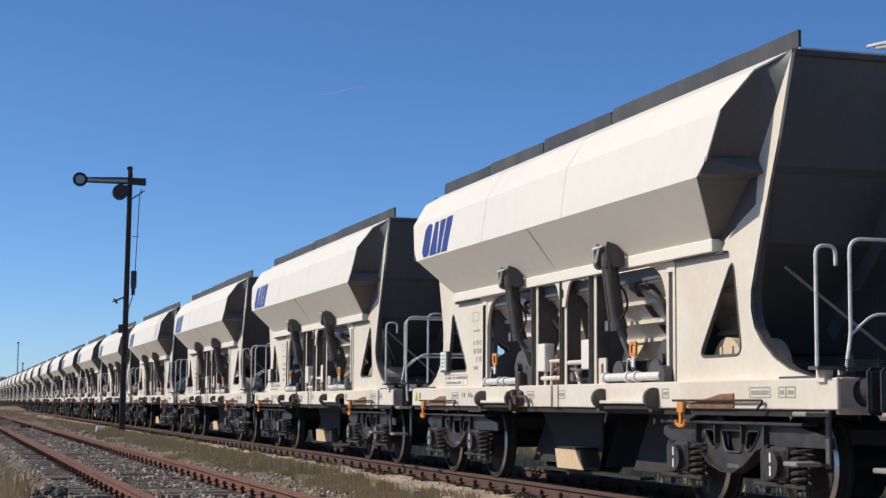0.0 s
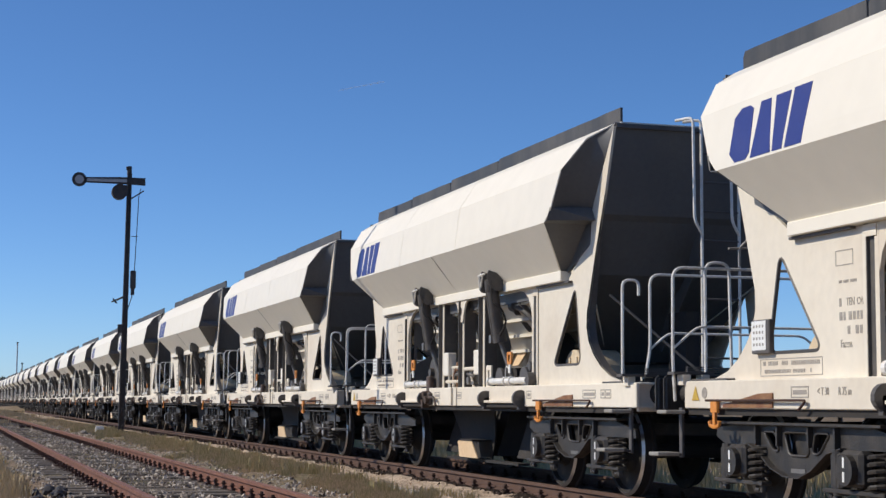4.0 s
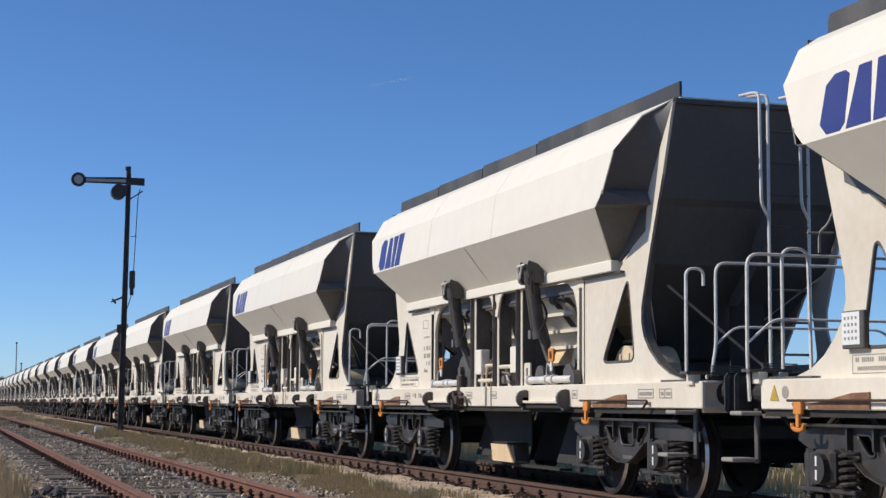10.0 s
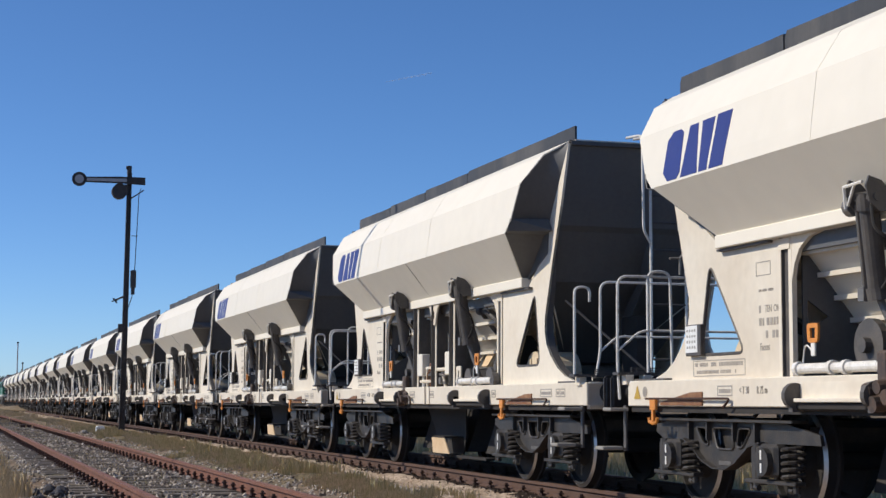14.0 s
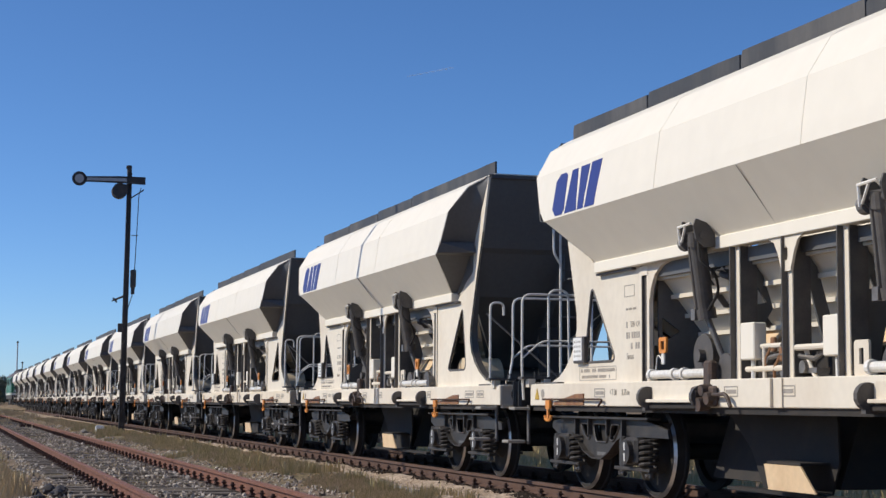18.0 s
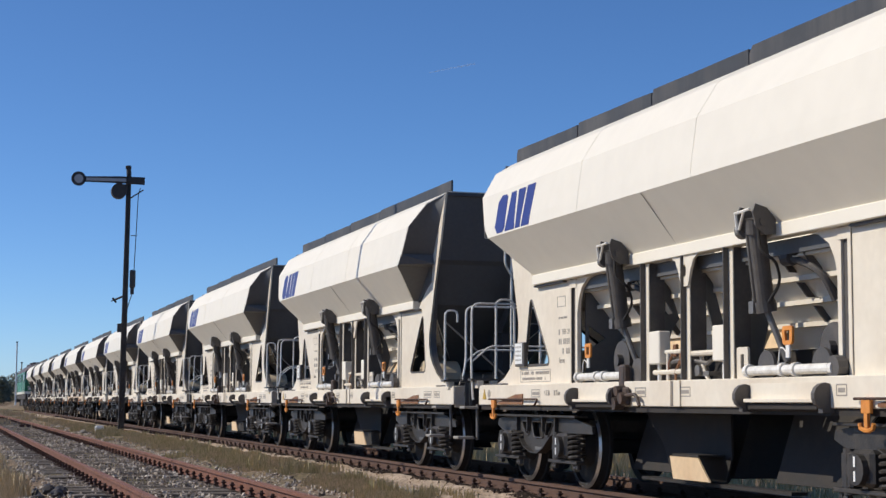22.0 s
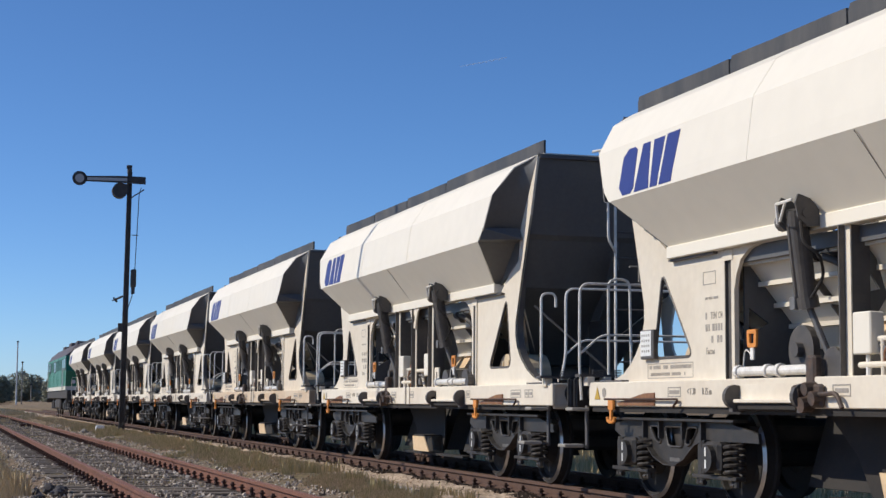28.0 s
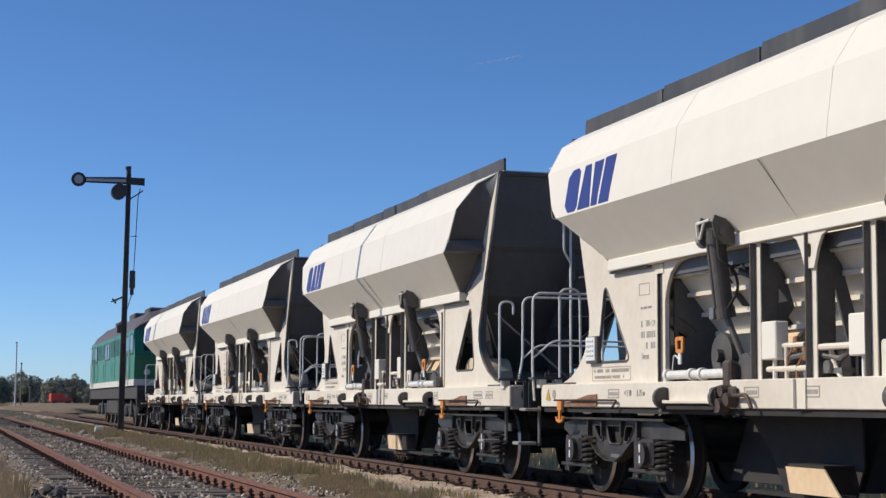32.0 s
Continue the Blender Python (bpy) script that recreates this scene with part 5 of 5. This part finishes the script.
# ---- semaphore signal ----
def build_signal():
    sg = thing("semaphore_signal", "dark lattice-mast railway semaphore with its arm level", "railway signal")
    sg.matrix_basis = pose(4.995, 50.7, -0.10)
    top, lean = 8.2, 0.06
    bm = bmesh.new()
    def at(x, y, z):
        f = z / top
        w = 1 - 0.3 * f
        return (x * w + lean * f, y * w, z)
    for x in (-0.075, 0.075):
        for y in (-0.07, 0.07):
            tube(bm, [at(x, y, z) for z in (0, 4, top)], 0.019, 6)
    part("mast_chord", bm, SIGNAL, sg)
    bm = bmesh.new()
    z, s = 0.1, 1
    while z < top - 0.3:
        for y in (-0.07, 0.07):
            tube(bm, [at(-0.075 * s, y, z), at(0.075 * s, y, z + 0.26)], 0.014, 5)
        for x in (-0.075, 0.075):
            tube(bm, [at(x, -0.07 * s, z), at(x, 0.07 * s, z + 0.26)], 0.012, 5)
        z, s = z + 0.26, -s
    part("lattice", bm, SIGNAL, sg)
    bm = bmesh.new()
    faces(bm, [[at(-0.068, 0, 0), at(0.068, 0, 0), at(0.068, 0, top), at(-0.068, 0, top)]], 0.03)
    part("mast_web", bm, SIGNAL, sg)
    bm = bmesh.new()
    box(bm, -0.2, 0.2, -0.18, 0.18, -0.3, 0.12, 0.02)
    part("foot", bm, SIGNAL, sg)
    # the arm, with a round end, white field and dark rim
    hx, hz = lean, 7.93
    bm = bmesh.new()
    slab0 = [(hx + 0.48, hz + 0.12), (hx + 0.48, hz - 0.12), (hx - 0.3, hz - 0.10), (hx - 1.38, hz - 0.10), (hx - 1.38, hz + 0.07), (hx - 0.3, hz + 0.12)]
    faces(bm, [[(x, -0.16, z) for x, z in slab0]], 0.025)
    arm = part("arm", bm, SIGNAL, sg, "dark semaphore arm with a pale field")
    bm = bmesh.new()
    rod(bm, (hx - 1.56, -0.16, hz - 0.01), (hx - 1.56, -0.135, hz - 0.01), 0.225, 28)
    part("arm_disc", bm, SIGNAL, arm)
    bm = bmesh.new()
    rod(bm, (hx - 1.56, -0.175, hz - 0.01), (hx - 1.56, -0.161, hz - 0.01), 0.135, 24)
    part("disc_field", bm, SIGNALWHITE, arm, "greyed white disc field")
    bm = bmesh.new()
    faces(bm, [[(hx - 1.33, -0.172, hz - 0.06), (hx - 0.1, -0.172, hz - 0.045), (hx - 0.1, -0.172, hz + 0.055), (hx - 1.33, -0.172, hz + 0.03)]], 0.008)
    part("arm_field", bm, SIGNALWHITE, arm)
    bm = bmesh.new()
    rod(bm, (hx, -0.2, hz), (hx, 0.15, hz), 0.06, 12)
    box(bm, hx + 0.05, hx + 0.48, -0.15, -0.13, hz - 0.1, hz + 0.1)
    part("pivot", bm, SIGNAL, arm)
    bm = bmesh.new()
    rod(bm, (hx - 0.01, 0, 8.15), (hx - 0.01, 0, 8.42), 0.075, 10)
    rod(bm, (hx - 0.11, -0.02, 8.36), (hx + 0.06, -0.02, 8.36), 0.055, 10)
    part("finial", bm, SIGNAL, sg)
    bm = bmesh.new()
    rod(bm, (hx - 0.30, -0.12, 7.60), (hx - 0.30, 0.22, 7.60), 0.24, 18)
    box(bm, hx - 0.42, hx - 0.05, -0.1, 0.2, 7.5, 7.82, 0.03)
    part("lantern", bm, SIGNAL, sg, "dark signal lantern with its spectacle")
    bm = bmesh.new()
    tube(bm, [(hx + 0.36, -0.05, 7.72), (hx + 0.30, -0.05, 7.5), (hx + 0.22, -0.05, 5.1)], 0.014, 6)
    tube(bm, [(hx + 0.10, -0.05, 6.2), (hx + 0.30, -0.05, 6.2)], 0.012, 6)
    tube(bm, [(hx + 0.05, -0.05, 7.38), (hx + 0.45, -0.05, 7.66)], 0.02, 6)
    tube(bm, [(hx + 0.14, -0.05, 5.0), (hx + 0.16, -0.05, 4.3), (hx + 0.04, -0.05, 3.9)], 0.014, 6)
    part("operating_rod", bm, SIGNAL, sg)
    bm = bmesh.new()
    box(bm, hx + 0.10, hx + 0.27, -0.12, 0.06, 4.55, 5.12, 0.03)
    rod(bm, (hx + 0.18, -0.03, 4.35), (hx + 0.18, -0.03, 4.6), 0.06, 10)
    part("counterweight", bm, SIGNAL, sg)
    bm = bmesh.new()
    tube(bm, [(hx - 0.10, -0.05, 4.28), (hx - 0.36, -0.05, 4.16)], 0.03, 6)
    tube(bm, [(hx - 0.42, -0.05, 4.22), (hx - 0.30, -0.05, 4.08)], 0.03, 6)
    tube(bm, [(hx - 0.46, -0.05, 4.12), (hx - 0.22, -0.05, 4.22)], 0.02, 6)
    part("wire_wheel", bm, SIGNAL, sg)
    bm = bmesh.new()
    box(bm, -0.20, -0.05, -0.16, -0.08, 3.15, 3.42, 0.01)
    part("cabinet", bm, SIGNAL, sg)


build_signal()


# the lamp post beside the camera whose shadow lies on the wagons
def build_post():
    po = thing("lamp_post", "thin grey steel lamp post beside the siding", "lamp post")
    k = 7.2
    x, y = 5.903 - k * math.cos(radians(SUN_AZ)), 23.96 + k * math.sin(radians(SUN_AZ))
    bm = bmesh.new()
    rod(bm, (x, y, -0.4), (x, y, 12.5), 0.055, 12, 0.05)
    part("pole", bm, PALE, po)
    bm = bmesh.new()
    rod(bm, (x, y, -0.4), (x, y, 0.25), 0.12, 12)
    part("base", bm, PALE, po)


build_post()


# ---- plants and distance ----
def build_tree(x, y, h, wide, material, seed, label, trunk=True):
    rnd = random.Random(seed)
    tr = thing("tree", label, "tree", "far trees")
    base = ground_height(x, y) - 0.1
    tr.matrix_basis = pose(x, y, base)
    bm = bmesh.new()
    tube(bm, [(0, 0, 0), (0.1, 0, h * 0.3), (0.05, 0.1, h * 0.75)], 0.03 * h, 6)
    for k in range(6):
        a = rnd.uniform(0, 6.28)
        z = h * rnd.uniform(0.2, 0.5)
        tube(bm, [(0, 0, z), (wide * 0.3 * math.cos(a), wide * 0.3 * math.sin(a), z + h * 0.3)], 0.012 * h, 5)
    part("trunk", bm, BARK, tr)
    clumps = []
    for k in range(26):
        a, f = rnd.uniform(0, 6.28), rnd.random()
        rr = wide * 0.5 * math.sqrt(rnd.random()) * (1 - 0.6 * f * f)
        clumps.append((rr * math.cos(a), rr * math.sin(a), h * (0.12 + 0.80 * f), wide * rnd.uniform(0.10, 0.2)))
    verts, tris = [], []
    for cx, cy, cz, cr in clumps:
        for k in range(120):
            d = Vector((rnd.gauss(0, 1), rnd.gauss(0, 1), rnd.gauss(0, 0.8))).normalized() * cr * rnd.uniform(0.5, 1.1)
            c = Vector((cx, cy, max(0.1, cz + d.z))) + Vector((d.x, d.y, 0))
            s = cr * 0.22
            a, b = (Vector((rnd.uniform(-1, 1), rnd.uniform(-1, 1), rnd.uniform(-1, 1))) * s for _ in "ab")
            i = len(verts)
            verts += [c - a, c + b, c + a, c - b]
            tris.append((i, i + 1, i + 2, i + 3))
    me = bpy.data.meshes.new("crown")
    me.from_pydata([tuple(v) for v in verts], [], tris)
    me.materials.append(material)
    cr = new("crown", me)
    cr.parent = tr


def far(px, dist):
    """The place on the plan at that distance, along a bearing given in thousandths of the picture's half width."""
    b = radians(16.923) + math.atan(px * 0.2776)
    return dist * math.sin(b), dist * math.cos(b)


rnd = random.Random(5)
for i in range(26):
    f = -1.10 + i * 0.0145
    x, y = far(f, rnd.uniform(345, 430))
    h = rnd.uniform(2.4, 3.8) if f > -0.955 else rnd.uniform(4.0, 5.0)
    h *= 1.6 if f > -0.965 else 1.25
    build_tree(x, y, h, h * rnd.uniform(0.9, 1.4), LEAFDARK if f < -0.965 else LEAF, 100 + i, "round dark green tree, paled for haze" if f < -0.965 else "small bushy autumn-green tree, paled for haze")
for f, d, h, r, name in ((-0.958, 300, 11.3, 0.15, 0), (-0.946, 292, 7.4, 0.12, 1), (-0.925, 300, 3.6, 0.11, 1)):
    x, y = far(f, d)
    po = thing("telegraph_pole" if name else "signal_post", "slim grey weathered pole" if name else "slim white painted post", "pole")
    bm = bmesh.new()
    rod(bm, (x, y, -0.6), (x, y, h), r, 10, r * 0.8)
    part("pole", bm, WOODPOLE if name else PALE, po)
    bm = bmesh.new()
    box(bm, x - 0.18, x + 0.18, y - 0.14, y + 0.14, h, h + 0.25, 0.03)
    part("head", bm, SIGNAL, po)

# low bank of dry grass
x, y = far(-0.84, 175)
bm = bmesh.new()
bmesh.ops.create_icosphere(bm, subdivisions=4, radius=1)
for v in bm.verts:
    d = 1 + 0.22 * noise.noise(v.co * 2.2)
    v.co = (x + v.co.x * 9 * d, y + v.co.y * 16 * d, -0.3 + v.co.z * 0.95 * d)
tagged(part("grass_bank", bm, mat("dry_bank_grass", (0.23, 0.165, 0.10), 0.95, second=(0.11, 0.095, 0.05), scale=1.2, amount=0.8, fine=9, bump=0.8, dist=0.1), smooth=True), "low bank of dry grass", "bank", kind="structure")


# ---- cars on the far road ----
def build_car(name, label, paint, long, tall, van):
    car = thing(name, label, "van" if van else "car")
    h = long / 2
    if van:
        prof = [(-h, 0.35), (-h, 0.95), (-h + 0.55, 1.10), (-h + 1.0, tall), (h - 0.15, tall), (h, tall - 0.2), (h, 0.35)]
    else:
        prof = [(-h, 0.3), (-h, 0.75), (-h + 0.9, 0.88), (-h + 1.5, tall), (h - 1.3, tall), (h - 0.6, 0.95), (h, 0.88), (h, 0.3)]
    bm = bmesh.new()
    slab(bm, prof, [], -0.85, 0.85)
    bmesh.ops.bevel(bm, geom=bm.edges[:], offset=0.05, segments=2, affect="EDGES")
    body = part("body", bm, paint, car)
    for s in (-1, 1):
        bm = bmesh.new()
        a = -h + (0.75 if van else 1.2)
        slab(bm, [(a + 0.15, 1.12 if van else 0.92), (a + 0.42, tall - 0.12), (a + 1.1, tall - 0.12), (a + 1.1, 1.12 if van else 0.92)], [], s * 0.852, s * 0.862)
        part("side_window", bm, GLASS, body)
        if not van:
            bm = bmesh.new()
            slab(bm, [(a + 1.18, 0.92), (a + 1.18, tall - 0.12), (h - 1.4, tall - 0.12), (h - 0.85, 0.95)], [], s * 0.852, s * 0.862)
            part("rear_window", bm, GLASS, body)
        for y in (-h + 0.85, h - 0.85):
            bm = bmesh.new()
            rod(bm, (s * 0.66, y, 0.31), (s * 0.87, y, 0.31), 0.31, 16)
            wh = part("wheel", bm, BLACK, car)
            bm = bmesh.new()
            rod(bm, (s * 0.865, y, 0.31), (s * 0.88, y, 0.31), 0.18, 12)
            part("rim", bm, STEEL, wh)
    return car


red_van = build_car("van", "orange-red delivery van on the far road", RED, 4.4, 1.95, True)
silver_car = build_car("car", "silver car on the far road", mat("silver_car_paint", (0.62, 0.63, 0.65), 0.3, 0.4, second=(0.55, 0.56, 0.58), bump=0), 4.2, 1.42, False)


# ---- grass, stones ----
def scatter_blades(name, label, spots, material, seed):
    rnd = random.Random(seed)
    verts, tris = [], []
    for x, y, n, h, spread in spots:
        z = ground_height(x, y)
        for _ in range(n):
            a, r = rnd.uniform(0, 6.283), spread * math.sqrt(rnd.random())
            bx, by = x + r * math.cos(a), y + r * math.sin(a)
            hh, l = h * rnd.uniform(0.4, 1.1), rnd.uniform(0, 6.283)
            w = 0.004 + 0.00022 * y
            lx, ly = hh * 0.5 * math.cos(l) * rnd.random(), hh * 0.5 * math.sin(l) * rnd.random()
            i = len(verts)
            verts += [(bx - w, by, z), (bx + w, by, z), (bx + lx * 0.4 + w * 0.6, by + ly * 0.4, z + hh * 0.6), (bx + lx, by + ly, z + hh), (bx + lx * 0.4 - w * 0.6, by + ly * 0.4, z + hh * 0.6)]
            tris.append((i, i + 1, i + 2, i + 3, i + 4))
    me = bpy.data.meshes.new(name)
    me.from_pydata(verts, [], tris)
    me.materials.append(material)
    tagged(new(name, me), label, "grass", kind="stuff")


rnd = random.Random(11)
strip, dry, weeds = [], [], []
for _ in range(4200):
    y = 15 + 75 * rnd.random() ** 1.5
    x = 4.2 + rnd.random() * (min(5.8, 5.0 + (y - 20) * 0.12) - 4.2)
    if noise.noise((x * 0.9, y * 0.30, 9)) + rnd.uniform(-0.2, 0.2) > -0.08:
        (strip if rnd.random() < 0.30 else dry).append((x, y, 13, rnd.uniform(0.025, 0.085), 0.15))
for _ in range(130):
    y = 16 + 44 * rnd.random()
    if noise.noise((3.1, y * 0.45, 2)) > -0.2:
        strip.append((4.75 + 0.35 * rnd.gauss(0, 1) * min(1, y / 30), y, 34, rnd.uniform(0.09, 0.21), 0.14))
for _ in range(46):
    y = 17 + 34 * rnd.random()
    strip.append((siding(y) + 1.7 + 1.2 * rnd.random(), y, 50, rnd.uniform(0.06, 0.12), 0.15))
for _ in range(330):
    y = 15 + 40 * rnd.random()
    dry.append((siding(y) - 1.7 - 1.6 * rnd.random(), y, 26, rnd.uniform(0.06, 0.22), 0.16))
for _ in range(26):
    y = 18.5 + 5 * rnd.random()
    dry.append((siding(y) - 1.75 - 0.5 * rnd.random(), y, 60, rnd.uniform(0.16, 0.29), 0.16))
for _ in range(300):
    y = 17 + 60 * rnd.random()
    weeds.append((siding(y) + rnd.uniform(-0.6, 0.6), y, 10, rnd.uniform(0.03, 0.07), 0.12))
for _ in range(700):
    y = 60 + 200 * rnd.random()
    dry.append((rnd.uniform(-12, 5.2), y, 14, rnd.uniform(0.1, 0.3), 0.5))
beyond = []
for _ in range(2600):
    y = 12 + 70 * rnd.random()
    x = 10.2 + 9 * rnd.random()
    if noise.noise((x * 0.5, y * 0.25, 31)) > -0.25:
        beyond.append((x, y, 16, rnd.uniform(0.15, 0.5), 0.3))
scatter_blades("far_verge_grass", "dry grass on the verge behind the train", beyond, STRAWGREEN, 8)
scatter_blades("grass_strip", "greenish-dry grass between the tracks", strip, STRAWGREEN, 1)
scatter_blades("dry_grass", "dry straw-coloured grass tufts", dry, STRAW, 2)
scatter_blades("track_weeds", "low weeds between the rails", weeds, STRAWGREEN, 3)


def scatter_stones(name, label, spots, seed, material):
    rnd = random.Random(seed)
    base = [(1, 0, 0), (-1, 0, 0), (0, 1, 0), (0, -1, 0), (0, 0, 1), (0, 0, -1)]
    tri = [(0, 2, 4), (2, 1, 4), (1, 3, 4), (3, 0, 4), (2, 0, 5), (1, 2, 5), (3, 1, 5), (0, 3, 5)]
    verts, tris = [], []
    for x, y, z, s in spots:
        q = Euler((rnd.uniform(0, 6), rnd.uniform(0, 6), rnd.uniform(0, 6))).to_matrix()
        sc = (s * rnd.uniform(0.7, 1.3), s * rnd.uniform(0.6, 1.1), s * rnd.uniform(0.5, 0.9))
        i = len(verts)
        for b in base:
            c = q @ Vector((b[0] * sc[0] * rnd.uniform(0.7, 1.1), b[1] * sc[1] * rnd.uniform(0.7, 1.1), b[2] * sc[2]))
            verts.append((x + c.x, y + c.y, z + c.z))
        tris += [(a + i, b + i, c + i) for a, b, c in tri]
    me = bpy.data.meshes.new(name)
    me.from_pydata(verts, [], tris)
    me.materials.append(material)
    tagged(new(name, me), label, "ballast", kind="stuff")


spots = []
for _ in range(17000):
    y = 15 + 55 * rnd.random() ** 1.5
    x = siding(y) + rnd.uniform(-2.6, 1.85)
    d = abs(x - siding(y))
    if abs(d - 0.75) < 0.09:
        continue
    cover = d < 0.62 and noise.noise((x * 1.1, y * 0.8, 21)) > -0.12
    z = max(ground_height(x, y), SIDING_Z - 0.165) if cover else ground_height(x, y)
    spots.append((x, y, z + 0.008, rnd.uniform(0.012, 0.03) if rnd.random() < 0.82 else rnd.uniform(0.03, 0.055)))
scatter_stones("ballast", "mixed brown and pale ballast stones round the siding", spots, 4, STONES)
# stones under the train, coloured dark to stand for its shade
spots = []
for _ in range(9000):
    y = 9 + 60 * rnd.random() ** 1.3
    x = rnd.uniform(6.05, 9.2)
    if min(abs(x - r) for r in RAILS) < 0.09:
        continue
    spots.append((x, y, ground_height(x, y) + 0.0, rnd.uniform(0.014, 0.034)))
scatter_stones("track_ballast", "rust-brown ballast stones under the train, darkened for its shade", spots, 6, BROWNSTONES)
spots = []
for _ in range(6000):
    y = 14 + 50 * rnd.random() ** 1.6
    x = 5.55 + 0.75 * rnd.gauss(0, 0.5)
    if x < 6.3:
        spots.append((x, y, ground_height(x, y), rnd.uniform(0.006, 0.018)))
scatter_stones("fine_gravel", "fine tan gravel beside the main track", spots, 7, TANSTONES)
# the pale concrete lid and small things by the signal
def lump(name, label, category, x, y, sx, sy, sz, material, seed):
    bm = bmesh.new()
    if name == "stone":
        bmesh.ops.create_icosphere(bm, subdivisions=2, radius=0.55)
        for v in bm.verts:
            v.co *= 1 + 0.5 * noise.noise(v.co * 2.5 + Vector((seed * 3.1, 0, 0)))
    else:
        bmesh.ops.create_cube(bm, size=1)
        bmesh.ops.bevel(bm, geom=bm.edges[:], offset=0.12, segments=2, affect="EDGES")
    for v in bm.verts:
        v.co = (x + v.co.x * sx, y + v.co.y * sy, ground_height(x, y) + (v.co.z + 0.42) * sz)
    tagged(part(name, bm, material), label, category)


lump("wire_box", "small white enamelled signal wire box on the grass", "signal box", 4.45, 52.0, 0.26, 0.3, 0.24, WHITE, 1)
lump("stone", "pale stone lying in the grass", "stone", 4.0, 52.5, 0.2, 0.2, 0.13, STONE, 2)
lump("concrete_slab", "pale concrete duct cover in the gravel", "concrete slab", 4.92, 17.9, 0.12, 1.5, 0.03, STONE, 3)
lump("point_motor", "dark iron point rod housing on the siding", "point rod", 2.75, 66.0, 0.5, 0.5, 0.15, CHAIR, 4)


for q in range(7):
    y = 18.2 + 1.5 * rnd.random()
    s = rnd.uniform(0.10, 0.18)
    lump("stone", "dark weathered stone at the edge of the siding", "stone", siding(y) - 1.30 - 0.35 * rnd.random(), y, s, s * 1.2, s * 0.8, SIGNAL, 5 + q)


# ---- contrail ----
def build_contrail():
    ob = thing("contrail", "faint white vapour streak in the sky", "contrail")
    m = bpy.data.materials.new("thin_vapour")
    m.use_nodes = True
    n, l = m.node_tree.nodes, m.node_tree.links
    tr, df, mx = n.new("ShaderNodeBsdfTransparent"), n.new("ShaderNodeBsdfDiffuse"), n.new("ShaderNodeMixShader")
    df.inputs[0].default_value = (0.78, 0.88, 1.0, 1)
    mx.inputs[0].default_value = 0.16
    l.new(tr.outputs[0], mx.inputs[1])
    l.new(df.outputs[0], mx.inputs[2])
    l.new(mx.outputs[0], n["Material Output"].inputs[0])
    bm = bmesh.new()
    for k in range(7):
        a = -52 + 13 * k
        tube(bm, [(a, 0, 0.1 * math.sin(k)), (a + 8, 0, 0.6 + 0.2 * k), (a + 17, 0, 0.4)], 1.0 + 0.10 * k, 8)
    part("vapour", bm, m, ob)
    return ob


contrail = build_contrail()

# ---- railway, piece by piece ----
build_track("siding_track", "rusty siding on weathered wooden sleepers", siding, SIDING_Z, 9, 420, (13.0, 52.0), RUST, RAILTOP)
build_track("main_track", "brown main-line track under the train", lambda y: TRACK_X, 0.0, -330, 900, (7.0, 42.0), BROWNRAIL, BROWNHEAD)


def motions():
    secs = [float(s) for s in range(33)]
    for k, w in train.items():
        walk(w, [(t, pose(TRACK_X, train_place(t) + k * LENGTH, 0)) for t in secs])
    walk(loco, [(t, pose(TRACK_X, train_place(t) + LOCO_AT, 0)) for t in secs])
    steps = [i / 15 for i in range(481)]
    start = train_place(0)
    run = [start - train_place(t) for t in steps]
    for w in (*train.values(), loco):
        for ws in [c for c in w.children if c.name.startswith("wheelset")]:
            at = ws.matrix_basis.translation.copy()
            walk(ws, [(t, pose(0, at.y, at.z, math.degrees(d / at.z))) for t, d in zip(steps, run)])
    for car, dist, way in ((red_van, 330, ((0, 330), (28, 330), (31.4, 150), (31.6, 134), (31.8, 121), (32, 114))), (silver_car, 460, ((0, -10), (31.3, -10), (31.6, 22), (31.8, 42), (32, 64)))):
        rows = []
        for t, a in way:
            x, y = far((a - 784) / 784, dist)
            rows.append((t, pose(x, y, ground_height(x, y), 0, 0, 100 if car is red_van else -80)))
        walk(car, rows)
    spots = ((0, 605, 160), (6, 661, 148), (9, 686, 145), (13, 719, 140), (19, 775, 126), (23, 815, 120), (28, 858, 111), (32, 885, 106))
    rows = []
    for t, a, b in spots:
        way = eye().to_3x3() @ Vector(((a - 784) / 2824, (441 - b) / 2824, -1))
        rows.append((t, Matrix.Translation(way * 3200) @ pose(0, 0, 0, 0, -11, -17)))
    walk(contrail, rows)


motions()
